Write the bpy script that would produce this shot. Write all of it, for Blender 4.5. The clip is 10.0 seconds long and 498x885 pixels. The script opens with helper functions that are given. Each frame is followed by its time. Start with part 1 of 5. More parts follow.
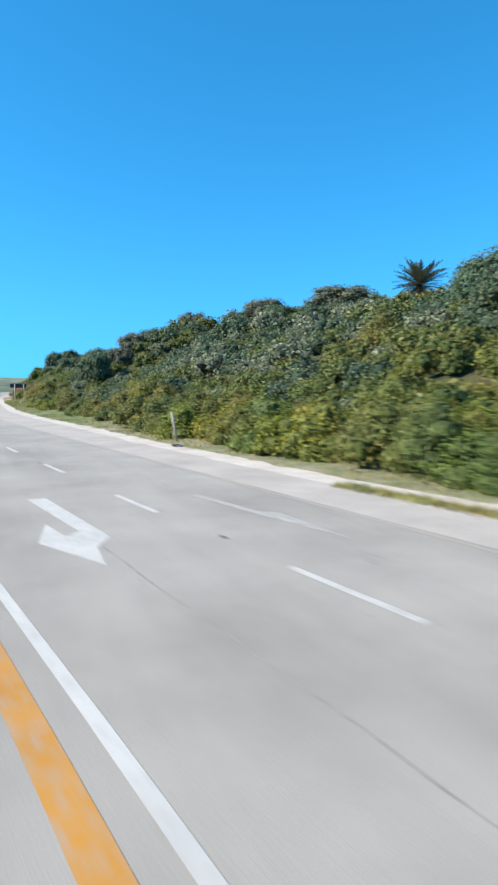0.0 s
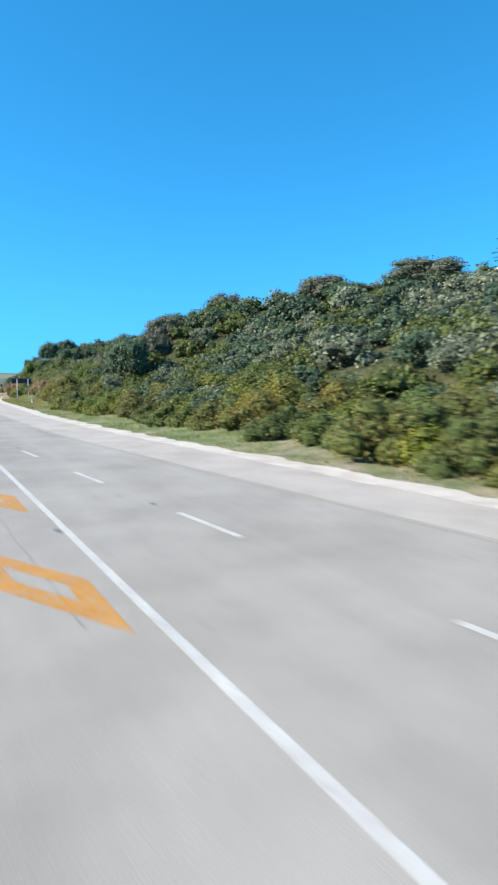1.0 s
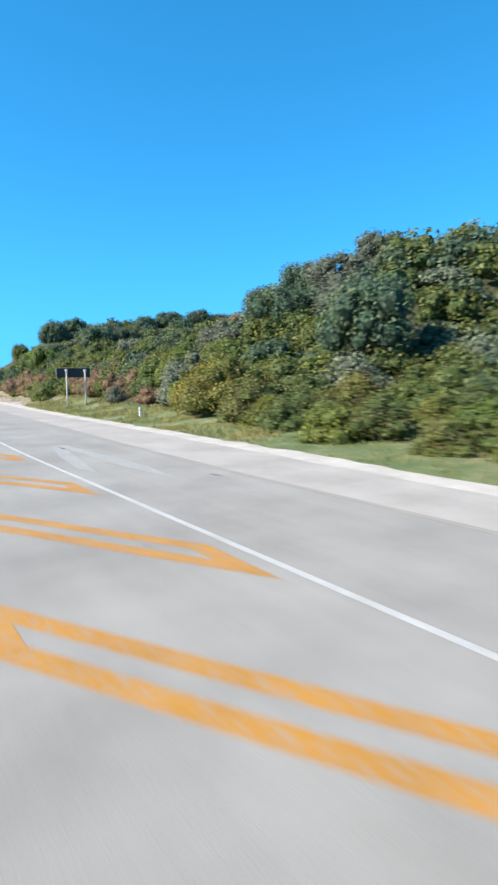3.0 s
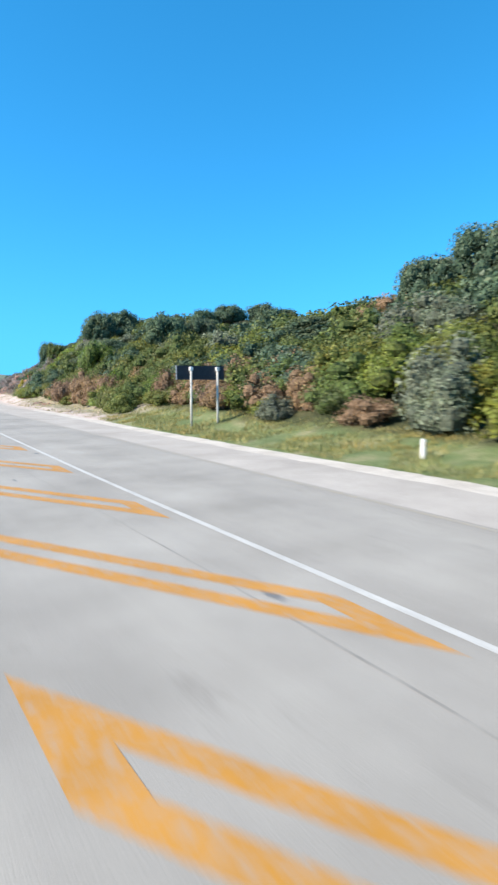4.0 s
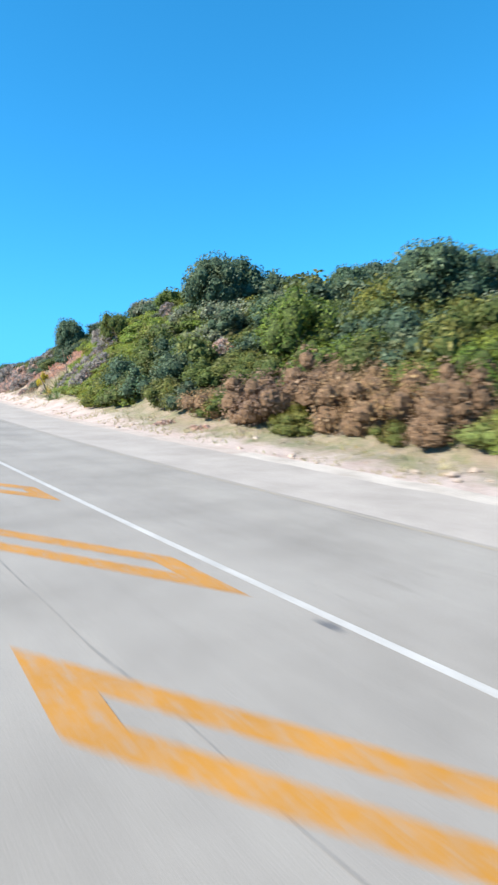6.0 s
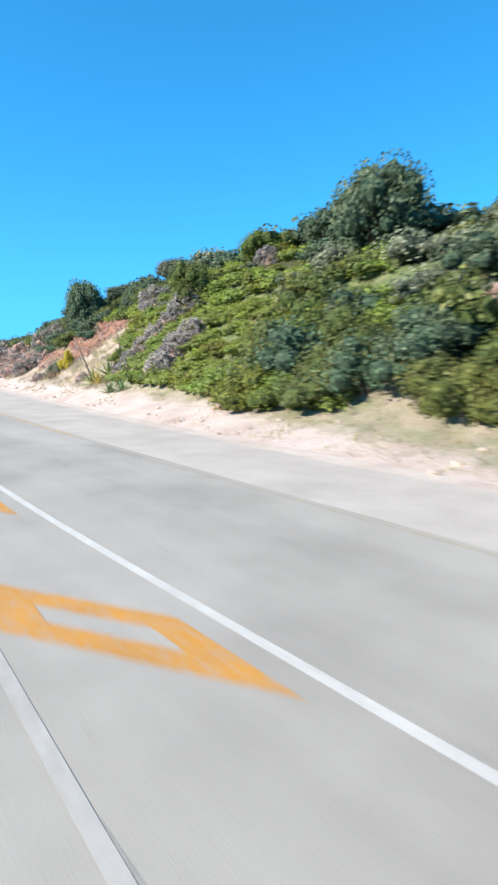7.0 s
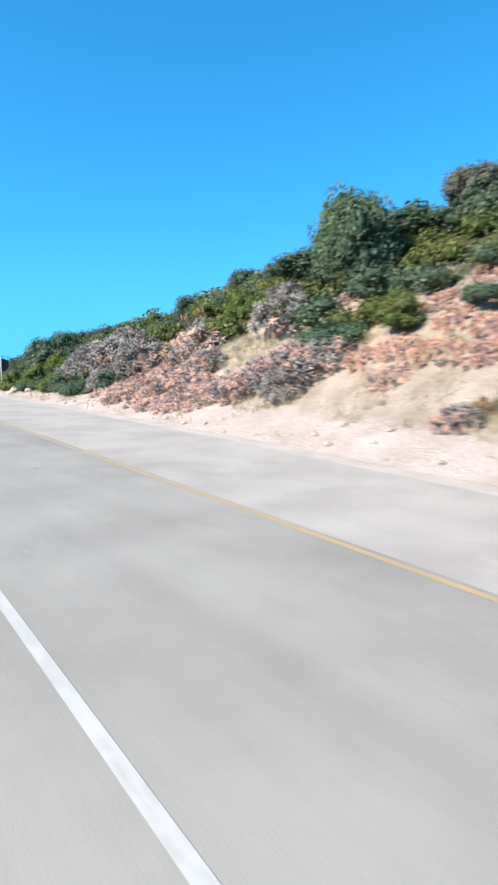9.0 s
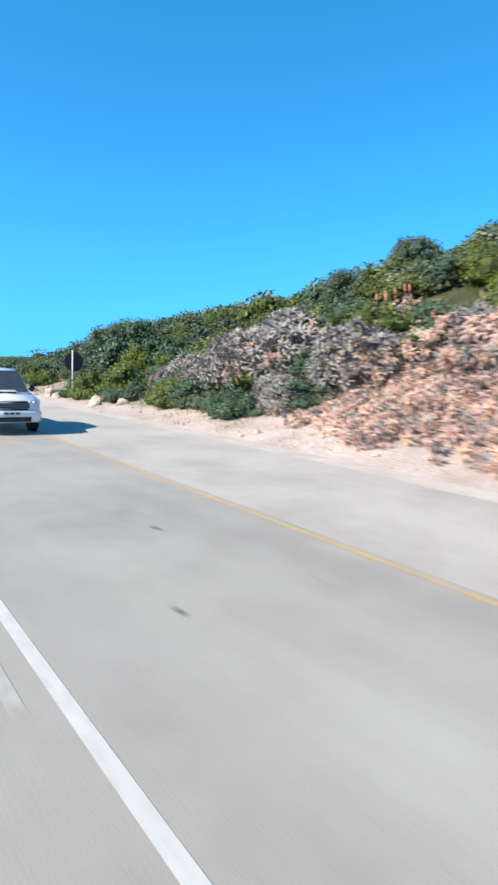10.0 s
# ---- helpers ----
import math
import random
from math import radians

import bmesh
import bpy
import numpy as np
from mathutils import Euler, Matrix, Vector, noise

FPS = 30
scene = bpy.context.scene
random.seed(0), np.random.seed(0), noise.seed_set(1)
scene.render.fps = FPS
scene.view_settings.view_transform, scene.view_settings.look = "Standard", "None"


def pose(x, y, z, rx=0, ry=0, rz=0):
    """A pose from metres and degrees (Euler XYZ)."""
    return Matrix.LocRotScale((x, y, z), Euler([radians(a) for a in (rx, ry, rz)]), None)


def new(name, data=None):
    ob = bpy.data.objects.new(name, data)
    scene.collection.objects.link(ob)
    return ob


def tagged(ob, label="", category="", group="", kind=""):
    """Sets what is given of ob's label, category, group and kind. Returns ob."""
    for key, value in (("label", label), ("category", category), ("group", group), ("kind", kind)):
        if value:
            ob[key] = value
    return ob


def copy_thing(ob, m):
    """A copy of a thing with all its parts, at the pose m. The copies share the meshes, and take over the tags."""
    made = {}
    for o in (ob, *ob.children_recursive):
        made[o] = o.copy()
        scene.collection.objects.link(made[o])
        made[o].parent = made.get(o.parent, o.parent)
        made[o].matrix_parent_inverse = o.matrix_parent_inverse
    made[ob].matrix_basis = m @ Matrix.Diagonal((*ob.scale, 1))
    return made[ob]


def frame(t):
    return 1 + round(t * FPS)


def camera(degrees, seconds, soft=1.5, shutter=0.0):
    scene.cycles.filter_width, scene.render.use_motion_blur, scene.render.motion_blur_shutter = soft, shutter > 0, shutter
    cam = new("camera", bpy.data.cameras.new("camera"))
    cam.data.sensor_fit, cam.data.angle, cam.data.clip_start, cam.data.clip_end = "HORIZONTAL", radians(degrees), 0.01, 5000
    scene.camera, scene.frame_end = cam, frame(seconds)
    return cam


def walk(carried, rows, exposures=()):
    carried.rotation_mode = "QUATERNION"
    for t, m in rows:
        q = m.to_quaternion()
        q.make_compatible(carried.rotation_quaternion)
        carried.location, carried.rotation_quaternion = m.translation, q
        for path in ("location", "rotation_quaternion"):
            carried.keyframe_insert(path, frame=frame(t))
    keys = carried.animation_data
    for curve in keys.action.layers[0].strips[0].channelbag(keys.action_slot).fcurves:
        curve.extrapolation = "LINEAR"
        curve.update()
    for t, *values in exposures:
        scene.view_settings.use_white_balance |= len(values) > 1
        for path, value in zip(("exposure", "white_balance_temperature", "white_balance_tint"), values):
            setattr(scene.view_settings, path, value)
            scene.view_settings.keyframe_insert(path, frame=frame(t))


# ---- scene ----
cam = camera(45.0, 10.0, soft=2.4, shutter=0.3)
PATH = [
    (0, pose(0.654, 0.203, 2.157, 85.16, 0, -31.12) @ pose(0, 0, 0, 0, 0, 0.44)),
    (0.2, pose(0.408, 4.164, 2.161, 85.39, 0, -31.39) @ pose(0, 0, 0, 0, 0, 0.52)),
    (0.5, pose(0.097, 10.309, 2.192, 85.13, 0, -32.24) @ pose(0, 0, 0, 0, 0, 0.26)),
    (0.8, pose(-0.120, 16.515, 2.245, 85.14, 0, -32.87) @ pose(0, 0, 0, 0, 0, -0.37)),
    (1.0, pose(-0.349, 20.624, 2.274, 84.64, 0, -33.75) @ pose(0, 0, 0, 0, 0, 0.25)),
    (1.2, pose(-0.450, 24.699, 2.274, 85.45, 0, -34.38) @ pose(0, 0, 0, 0, 0, 0.29)),
    (1.5, pose(-0.387, 30.780, 2.259, 84.91, 0, -35.65) @ pose(0, 0, 0, 0, 0, 0.45)),
    (2.0, pose(-0.277, 41.508, 2.234, 83.30, 0, -37.52) @ pose(0, 0, 0, 0, 0, 0.10)),
    (2.2, pose(-0.160, 45.843, 2.228, 83.62, 0, -38.14) @ pose(0, 0, 0, 0, 0, 0.67)),
    (3.3, pose(1.704, 69.071, 2.246, 84.14, 0, -38.26) @ pose(0, 0, 0, 0, 0, -1.34)),
    (3.5, pose(2.071, 73.139, 2.239, 84.32, 0, -37.32) @ pose(0, 0, 0, 0, 0, -1.92)),
    (4.0, pose(3.012, 83.177, 2.244, 84.52, 0, -38.46) @ pose(0, 0, 0, 0, 0, -0.03)),
    (4.5, pose(4.281, 93.111, 2.254, 84.48, 0, -39.67) @ pose(0, 0, 0, 0, 0, 0.47)),
    (5.0, pose(5.721, 103.290, 2.246, 84.20, 0, -40.60) @ pose(0, 0, 0, 0, 0, -0.08)),
    (5.5, pose(7.326, 113.463, 2.248, 84.99, 0, -41.27) @ pose(0, 0, 0, 0, 0, 0.98)),
    (6.0, pose(8.730, 123.436, 2.234, 84.46, 0, -42.61) @ pose(0, 0, 0, 0, 0, 1.04)),
    (6.2, pose(9.302, 127.430, 2.224, 84.04, 0, -43.15) @ pose(0, 0, 0, 0, 0, 1.00)),
    (7.3, pose(13.585, 149.785, 2.231, 82.37, 0, -46.68) @ pose(0, 0, 0, 0, 0, 0.62)),
    (7.5, pose(14.523, 153.847, 2.223, 83.36, 0, -46.24) @ pose(0, 0, 0, 0, 0, 0.39)),
    (8.0, pose(16.849, 163.929, 2.247, 82.29, 0, -46.71) @ pose(0, 0, 0, 0, 0, 0.76)),
    (8.5, pose(18.973, 173.326, 2.243, 83.50, 0, -46.46) @ pose(0, 0, 0, 0, 0, 0.88)),
    (9.0, pose(20.995, 182.498, 2.237, 82.62, 0, -46.41) @ pose(0, 0, 0, 0, 0, 0.45)),
    (9.5, pose(22.890, 191.405, 2.215, 82.43, 0, -46.15) @ pose(0, 0, 0, 0, 0, 1.76)),
    (10.0, pose(24.485, 199.815, 2.198, 82.74, 0, -47.39) @ pose(0, 0, 0, 0, 0, 2.18)),
]
walk(cam, PATH, [(0.0, 1.08), (2.0, 1.14), (5.0, 1.18), (8.0, 1.24), (10.0, 1.14)])

# ---- light ----
SUN_DIR = Vector((-0.78, 0.24, 0.57)).normalized()
world = bpy.data.worlds.new("world")
scene.world = world
world.use_nodes = True
wn = world.node_tree.nodes
wl_ = world.node_tree.links
sky = wn.new("ShaderNodeTexSky")
sky.sky_type = "NISHITA"
sky.sun_disc = False
sky.sun_elevation = math.asin(SUN_DIR.z)
sky.sun_rotation = math.atan2(SUN_DIR.x, SUN_DIR.y)
sky.altitude = 1900
sky.air_density = 0.8
sky.dust_density = 0.0
sky.ozone_density = 6.0
wn["Background"].inputs["Strength"].default_value = 0.15
deep = wn.new("ShaderNodeHueSaturation")
deep.inputs["Saturation"].default_value = 1.22
tint = wn.new("ShaderNodeMixRGB")
tint.blend_type = "MULTIPLY"
tint.inputs["Fac"].default_value = 1.0
tint.inputs["Color2"].default_value = (1.0, 1.33, 1.29, 1)
even = wn.new("ShaderNodeGamma")
even.inputs["Gamma"].default_value = 0.8
# a clear sky with little glow near the horizon: low directions look up a few degrees higher
ways = wn.new("ShaderNodeTexCoord")
split = wn.new("ShaderNodeSeparateXYZ")
join = wn.new("ShaderNodeCombineXYZ")
square, add_, root = (wn.new("ShaderNodeMath") for _ in range(3))
square.operation, add_.operation, root.operation = "MULTIPLY", "ADD", "SQRT"
add_.inputs[1].default_value = 0.17 ** 2
wl_.new(ways.outputs["Generated"], split.inputs["Vector"])
wl_.new(split.outputs["X"], join.inputs["X"])
wl_.new(split.outputs["Y"], join.inputs["Y"])
wl_.new(split.outputs["Z"], square.inputs[0])
wl_.new(split.outputs["Z"], square.inputs[1])
wl_.new(square.outputs["Value"], add_.inputs[0])
wl_.new(add_.outputs["Value"], root.inputs[0])
wl_.new(root.outputs["Value"], join.inputs["Z"])
wl_.new(join.outputs["Vector"], sky.inputs["Vector"])
wl_.new(sky.outputs["Color"], even.inputs["Color"])
wl_.new(even.outputs["Color"], tint.inputs["Color1"])
wl_.new(tint.outputs["Color"], deep.inputs["Color"])
wl_.new(deep.outputs["Color"], wn["Background"].inputs["Color"])
lamp = bpy.data.lights.new("sun", "SUN")
lamp.energy, lamp.angle, lamp.color = 4.5, radians(0.6), (1.0, 0.92, 0.81)
sun = new("sun", lamp)
sun.rotation_mode = "QUATERNION"
sun.rotation_quaternion = SUN_DIR.to_track_quat("Z", "Y")

# ---- materials ----
def material(name, rough=0.8, metal=0.0, spec=0.3):
    m = bpy.data.materials.new(name)
    m.use_nodes = True
    b = m.node_tree.nodes["Principled BSDF"]
    b.inputs["Roughness"].default_value = rough
    b.inputs["Metallic"].default_value = metal
    b.inputs["Specular IOR Level"].default_value = spec
    return m, m.node_tree.nodes, m.node_tree.links, b


def noise_ramp(nodes, links, coord, scale, stops, detail=6.0, rough=0.6, stretch=None):
    """A colour from a noise of that scale, through the given (position, colour) stops."""
    src = coord
    if stretch:
        mp = nodes.new("ShaderNodeMapping")
        mp.inputs["Scale"].default_value = stretch
        links.new(coord, mp.inputs["Vector"])
        src = mp.outputs["Vector"]
    n = nodes.new("ShaderNodeTexNoise")
    n.inputs["Scale"].default_value = scale
    n.inputs["Detail"].default_value = detail
    n.inputs["Roughness"].default_value = rough
    links.new(src, n.inputs["Vector"])
    r = nodes.new("ShaderNodeValToRGB")
    el = r.color_ramp.elements
    while len(el) < len(stops):
        el.new(0.5)
    for e, (p, c) in zip(el, stops):
        e.position = p
        e.color = (*c, 1)
    links.new(n.outputs["Fac"], r.inputs["Fac"])
    return r.outputs["Color"], n.outputs["Fac"]


def mixed(nodes, links, mode, fac, a, b):
    mx = nodes.new("ShaderNodeMixRGB")
    mx.blend_type = mode
    if isinstance(fac, float):
        mx.inputs["Fac"].default_value = fac
    else:
        links.new(fac, mx.inputs["Fac"])
    for key, v in (("Color1", a), ("Color2", b)):
        if isinstance(v, tuple):
            mx.inputs[key].default_value = (*v, 1)
        else:
            links.new(v, mx.inputs[key])
    return mx.outputs["Color"]


def bump(nodes, links, bsdf, height, strength, distance):
    bp = nodes.new("ShaderNodeBump")
    bp.inputs["Strength"].default_value = strength
    bp.inputs["Distance"].default_value = distance
    links.new(height, bp.inputs["Height"])
    links.new(bp.outputs["Normal"], bsdf.inputs["Normal"])


def surface(name, stops, scale, rough=0.85, fine=40.0, relief=0.02, contrast=0.25, stretch=None, spec=0.3, metal=0.0):
    """A solid surface: broad blotches from the stops, fine grain on top, relief from the grain."""
    m, nodes, links, b = material(name, rough, metal, spec)
    co = nodes.new("ShaderNodeNewGeometry").outputs["Position"]
    base, _ = noise_ramp(nodes, links, co, scale, stops, stretch=stretch)
    lo, hi = 1 - contrast, 1 + contrast
    grain, fac = noise_ramp(nodes, links, co, fine, [(0.3, (lo, lo, lo)), (0.7, (hi, hi, hi))], detail=4.0)
    links.new(mixed(nodes, links, "MULTIPLY", 1.0, base, grain), b.inputs["Base Color"])
    bump(nodes, links, b, fac, 0.6, relief)
    return m


INNER_SHADE = {}


def foliage(name, dark, mid, light, rough=0.55, through_=0.3, patchy=True, deep=0.28):
    """Leaves: colour differs from leaf to leaf and from plant to plant, some light comes through."""
    # crown core: leaf colour darkened by deep, painting in the shade between leaves
    INNER_SHADE[name] = surface("inner_" + name, [(0.3, tuple(c * deep for c in mid)), (0.5, tuple(c * (deep + 0.2) for c in mid)), (0.7, tuple(c * (deep + 0.44) for c in mid))], 5.0, 0.9, 26.0, 0.12, 0.5)
    m, nodes, links, b = material(name, rough, 0.0, 0.25)
    geo = nodes.new("ShaderNodeNewGeometry")
    r = nodes.new("ShaderNodeValToRGB")
    el = r.color_ramp.elements
    el.new(0.5)
    dark = tuple(d * 0.55 + m_ * 0.45 for d, m_ in zip(dark, mid))
    light = tuple(d * 0.6 + m_ * 0.4 for d, m_ in zip(light, mid))
    for e, (p, c) in zip(el, ((0.0, dark), (0.55, mid), (1.0, light))):
        e.position = p
        e.color = (*c, 1)
    links.new(geo.outputs["Random Per Island"], r.inputs["Fac"])
    info = nodes.new("ShaderNodeObjectInfo")
    hsv = nodes.new("ShaderNodeHueSaturation")
    for key, lo, hi in (("Hue", 0.485, 0.515), ("Value", 0.75, 1.25), ("Saturation", 0.8, 1.1)):
        mr = nodes.new("ShaderNodeMapRange")
        mr.inputs["To Min"].default_value = lo
        mr.inputs["To Max"].default_value = hi
        links.new(info.outputs["Random"], mr.inputs["Value"])
        links.new(mr.outputs["Result"], hsv.inputs[key])
    links.new(r.outputs["Color"], hsv.inputs["Color"])
    patch, _ = noise_ramp(nodes, links, geo.outputs["Position"], 0.9, [(0.3, (0.68, 0.7, 0.72)), (0.7, (1.3, 1.27, 1.2))], detail=3.0)
    col = mixed(nodes, links, "MULTIPLY", 1.0, hsv.outputs["Color"], patch)
    # drier, browner leaves in broad patches across neighbouring plants
    worn, _ = noise_ramp(nodes, links, geo.outputs["Position"], 0.33, [(0.42, (1, 1, 1)), (0.68, (1.32, 0.98, 0.78))], detail=5.0, rough=0.65)
    col = mixed(nodes, links, "MULTIPLY", 1.0 if patchy else 0.0, col, worn)
    links.new(col, b.inputs["Base Color"])
    tr = nodes.new("ShaderNodeBsdfTranslucent")
    links.new(col, tr.inputs["Color"])
    mx = nodes.new("ShaderNodeMixShader")
    mx.inputs["Fac"].default_value = through_
    links.new(b.outputs["BSDF"], mx.inputs[1])
    links.new(tr.outputs["BSDF"], mx.inputs[2])
    links.new(mx.outputs["Shader"], nodes["Material Output"].inputs["Surface"])
    return m


def worn_paint(name, colour, under, cover):
    """Road paint, worn through to the road in places."""
    m, nodes, links, b = material(name, 0.7, 0.0, 0.3)
    co = nodes.new("ShaderNodeNewGeometry").outputs["Position"]
    hole, _ = noise_ramp(nodes, links, co, 9.0, [(cover - 0.12, (1, 1, 1)), (cover + 0.1, (0, 0, 0))], detail=8.0, rough=0.7)
    tone, _ = noise_ramp(nodes, links, co, 1.3, [(0.3, (0.82, 0.82, 0.82)), (0.7, (1.05, 1.05, 1.05))], detail=4.0)
    paint = mixed(nodes, links, "MULTIPLY", 1.0, colour, tone)
    links.new(mixed(nodes, links, "MIX", hole, under, paint), b.inputs["Base Color"])
    return m


def asphalt_material():
    m, nodes, links, b = material("aged_asphalt", 0.85, 0.0, 0.35)
    co = nodes.new("ShaderNodeNewGeometry").outputs["Position"]
    base, _ = noise_ramp(nodes, links, co, 0.35, [(0.25, (0.23, 0.213, 0.186)), (0.5, (0.297, 0.276, 0.243)), (0.75, (0.352, 0.33, 0.292))], detail=5.0)
    mp = nodes.new("ShaderNodeMapping")
    mp.inputs["Rotation"].default_value = (0, 0, radians(7))
    links.new(co, mp.inputs["Vector"])
    streak, _ = noise_ramp(nodes, links, mp.outputs["Vector"], 1.0, [(0.3, (0.91, 0.9, 0.9)), (0.65, (1.05, 1.04, 1.03))], stretch=(0.9, 0.035, 1), detail=4.0)
    col = mixed(nodes, links, "MULTIPLY", 1.0, base, streak)
    stain, _ = noise_ramp(nodes, links, mp.outputs["Vector"], 1.6, [(0.62, (1, 1, 1)), (0.78, (0.66, 0.65, 0.65))], stretch=(1.0, 0.3, 1), detail=6.0, rough=0.7)
    col = mixed(nodes, links, "MULTIPLY", 0.8, col, stain)
    chips, fac = noise_ramp(nodes, links, co, 90.0, [(0.3, (0.75, 0.75, 0.75)), (0.7, (1.25, 1.25, 1.25))], detail=2.0)
    links.new(mixed(nodes, links, "MULTIPLY", 1.0, col, chips), b.inputs["Base Color"])
    bump(nodes, links, b, fac, 0.5, 0.006)
    return m


ASPHALT = asphalt_material()
ROAD_TONE = (0.297, 0.276, 0.243)
M_WHITE = worn_paint("white_road_paint", (0.49, 0.475, 0.44), ROAD_TONE, 0.62)
M_FAINT = worn_paint("faded_white_paint", (0.42, 0.405, 0.375), ROAD_TONE, 0.49)
M_ORANGE = worn_paint("orange_road_paint", (0.46, 0.215, 0.035), ROAD_TONE, 0.60)
M_YELLOW = worn_paint("yellow_edge_paint", (0.52, 0.32, 0.09), ROAD_TONE, 0.51)
M_YELLOW_WORN = worn_paint("worn_yellow_edge_paint", (0.42, 0.33, 0.20), ROAD_TONE, 0.44)
M_CRACK = surface("road_tar", [(0.3, (0.12, 0.118, 0.115)), (0.7, (0.19, 0.183, 0.175))], 3.0, 0.6)
M_GRAVEL = surface("pale_gravel", [(0.3, (0.38, 0.335, 0.285)), (0.5, (0.49, 0.44, 0.38)), (0.75, (0.58, 0.53, 0.465))], 0.8, 0.95, 30.0, 0.03, 0.28)
M_SANDY = surface("sandy_gravel", [(0.3, (0.40, 0.325, 0.275)), (0.5, (0.46, 0.39, 0.335)), (0.75, (0.53, 0.46, 0.40))], 0.8, 0.95, 30.0, 0.03, 0.28)
M_PAVED = surface("dusty_asphalt", [(0.3, (0.31, 0.278, 0.243)), (0.5, (0.37, 0.333, 0.293)), (0.75, (0.43, 0.388, 0.342))], 0.5, 0.9, 60.0, 0.006, 0.2)
def ground_material():
    """Scrub soil, dry grass and sand, each where it lies on the slope, with ragged borders."""
    m, nodes, links, b = material("hillside_ground", 0.95, 0.0, 0.2)
    co = nodes.new("ShaderNodeNewGeometry").outputs["Position"]
    scrub, _ = noise_ramp(nodes, links, co, 0.5, [(0.25, (0.035, 0.045, 0.018)), (0.5, (0.06, 0.065, 0.028)), (0.75, (0.12, 0.10, 0.05))])
    grass_, _ = noise_ramp(nodes, links, co, 0.55, [(0.28, (0.09, 0.135, 0.045)), (0.5, (0.16, 0.195, 0.08)), (0.75, (0.35, 0.305, 0.175))])
    sand_, _ = noise_ramp(nodes, links, co, 0.5, [(0.25, (0.38, 0.285, 0.235)), (0.5, (0.50, 0.405, 0.355)), (0.75, (0.58, 0.50, 0.45))])
    _, wob = noise_ramp(nodes, links, co, 0.9, [(0, (0, 0, 0)), (1, (1, 1, 1))], detail=8.0, rough=0.7)
    col = scrub
    dry_, _ = noise_ramp(nodes, links, co, 0.7, [(0.25, (0.26, 0.195, 0.145)), (0.5, (0.39, 0.31, 0.245)), (0.75, (0.48, 0.405, 0.335))])
    for name, other in (("grass", grass_), ("dry", dry_), ("sand", sand_)):
        at = nodes.new("ShaderNodeAttribute")
        at.attribute_name = name
        ad = nodes.new("ShaderNodeMath")
        ad.operation = "ADD"
        links.new(at.outputs["Fac"], ad.inputs[0])
        links.new(wob, ad.inputs[1])
        r = nodes.new("ShaderNodeMapRange")
        r.inputs["From Min"].default_value = 0.86
        r.inputs["From Max"].default_value = 1.26
        links.new(ad.outputs["Value"], r.inputs["Value"])
        col = mixed(nodes, links, "MIX", r.outputs["Result"], col, other)
    grain, fac = noise_ramp(nodes, links, co, 16.0, [(0.3, (0.7, 0.7, 0.7)), (0.7, (1.3, 1.3, 1.3))], detail=5.0)
    links.new(mixed(nodes, links, "MULTIPLY", 1.0, col, grain), b.inputs["Base Color"])
    bump(nodes, links, b, fac, 0.8, 0.13)
    return m


M_GROUND = ground_material()
M_ROCK = surface("pale_rock", [(0.3, (0.34, 0.26, 0.20)), (0.7, (0.50, 0.41, 0.33))], 2.5, 0.9, 25.0, 0.03, 0.25)
M_BARK = surface("bark", [(0.3, (0.09, 0.07, 0.05)), (0.7, (0.2, 0.16, 0.12))], 6.0, 0.9, 50.0, 0.02, 0.3)

F_BRIGHT = foliage("bright_green_leaves", (0.0825, 0.105, 0.022), (0.163, 0.194, 0.0418), (0.286, 0.303, 0.0715), through_=0.35)
F_LIME = foliage("pale_yellow_green_leaves", (0.115, 0.16, 0.04), (0.205, 0.26, 0.066), (0.31, 0.35, 0.11), through_=0.42, deep=0.45)
F_GREEN = foliage("green_leaves", (0.0575, 0.0874, 0.023), (0.117, 0.163, 0.0403), (0.213, 0.248, 0.0644), through_=0.3)
F_DARK = foliage("dark_green_leaves", (0.0397, 0.0767, 0.0489), (0.082, 0.14, 0.0794), (0.159, 0.218, 0.125), through_=0.2)
F_GREY = foliage("grey_green_leaves", (0.08, 0.098, 0.06), (0.165, 0.185, 0.122), (0.32, 0.33, 0.235), through_=0.25, patchy=False)
F_DRY = foliage("dry_brown_leaves", (0.14, 0.088, 0.05), (0.275, 0.172, 0.098), (0.40, 0.285, 0.17), through_=0.35, patchy=False, deep=0.4)
F_GOLD = foliage("golden_green_leaves", (0.095, 0.105, 0.024), (0.18, 0.19, 0.042), (0.32, 0.30, 0.065), through_=0.35)
F_YELLOW = foliage("yellow_flower_heads", (0.16, 0.17, 0.03), (0.46, 0.36, 0.04), (0.66, 0.52, 0.06), through_=0.3, patchy=False)
F_ALOE = foliage("aloe_leaves", (0.15, 0.137, 0.134), (0.285, 0.262, 0.25), (0.44, 0.405, 0.375), 0.5, 0.2, False)
F_ALOE_DRY = foliage("dry_aloe_leaves", (0.32, 0.205, 0.165), (0.52, 0.34, 0.28), (0.66, 0.50, 0.435), 0.7, 0.2, False)
F_ALOE_RED = foliage("red_aloe_leaves", (0.28, 0.155, 0.115), (0.47, 0.27, 0.205), (0.60, 0.42, 0.345), 0.7, 0.25, False)
F_AGAVE = foliage("agave_leaves", (0.10, 0.15, 0.07), (0.17, 0.23, 0.10), (0.32, 0.36, 0.14), 0.45, 0.12)
F_PALM = foliage("palm_leaves", (0.04, 0.055, 0.038), (0.08, 0.105, 0.07), (0.15, 0.17, 0.11), 0.5, 0.2)
F_GRASS = foliage("grass_blades", (0.11, 0.13, 0.042), (0.22, 0.22, 0.085), (0.40, 0.345, 0.175), 0.7, 0.2)

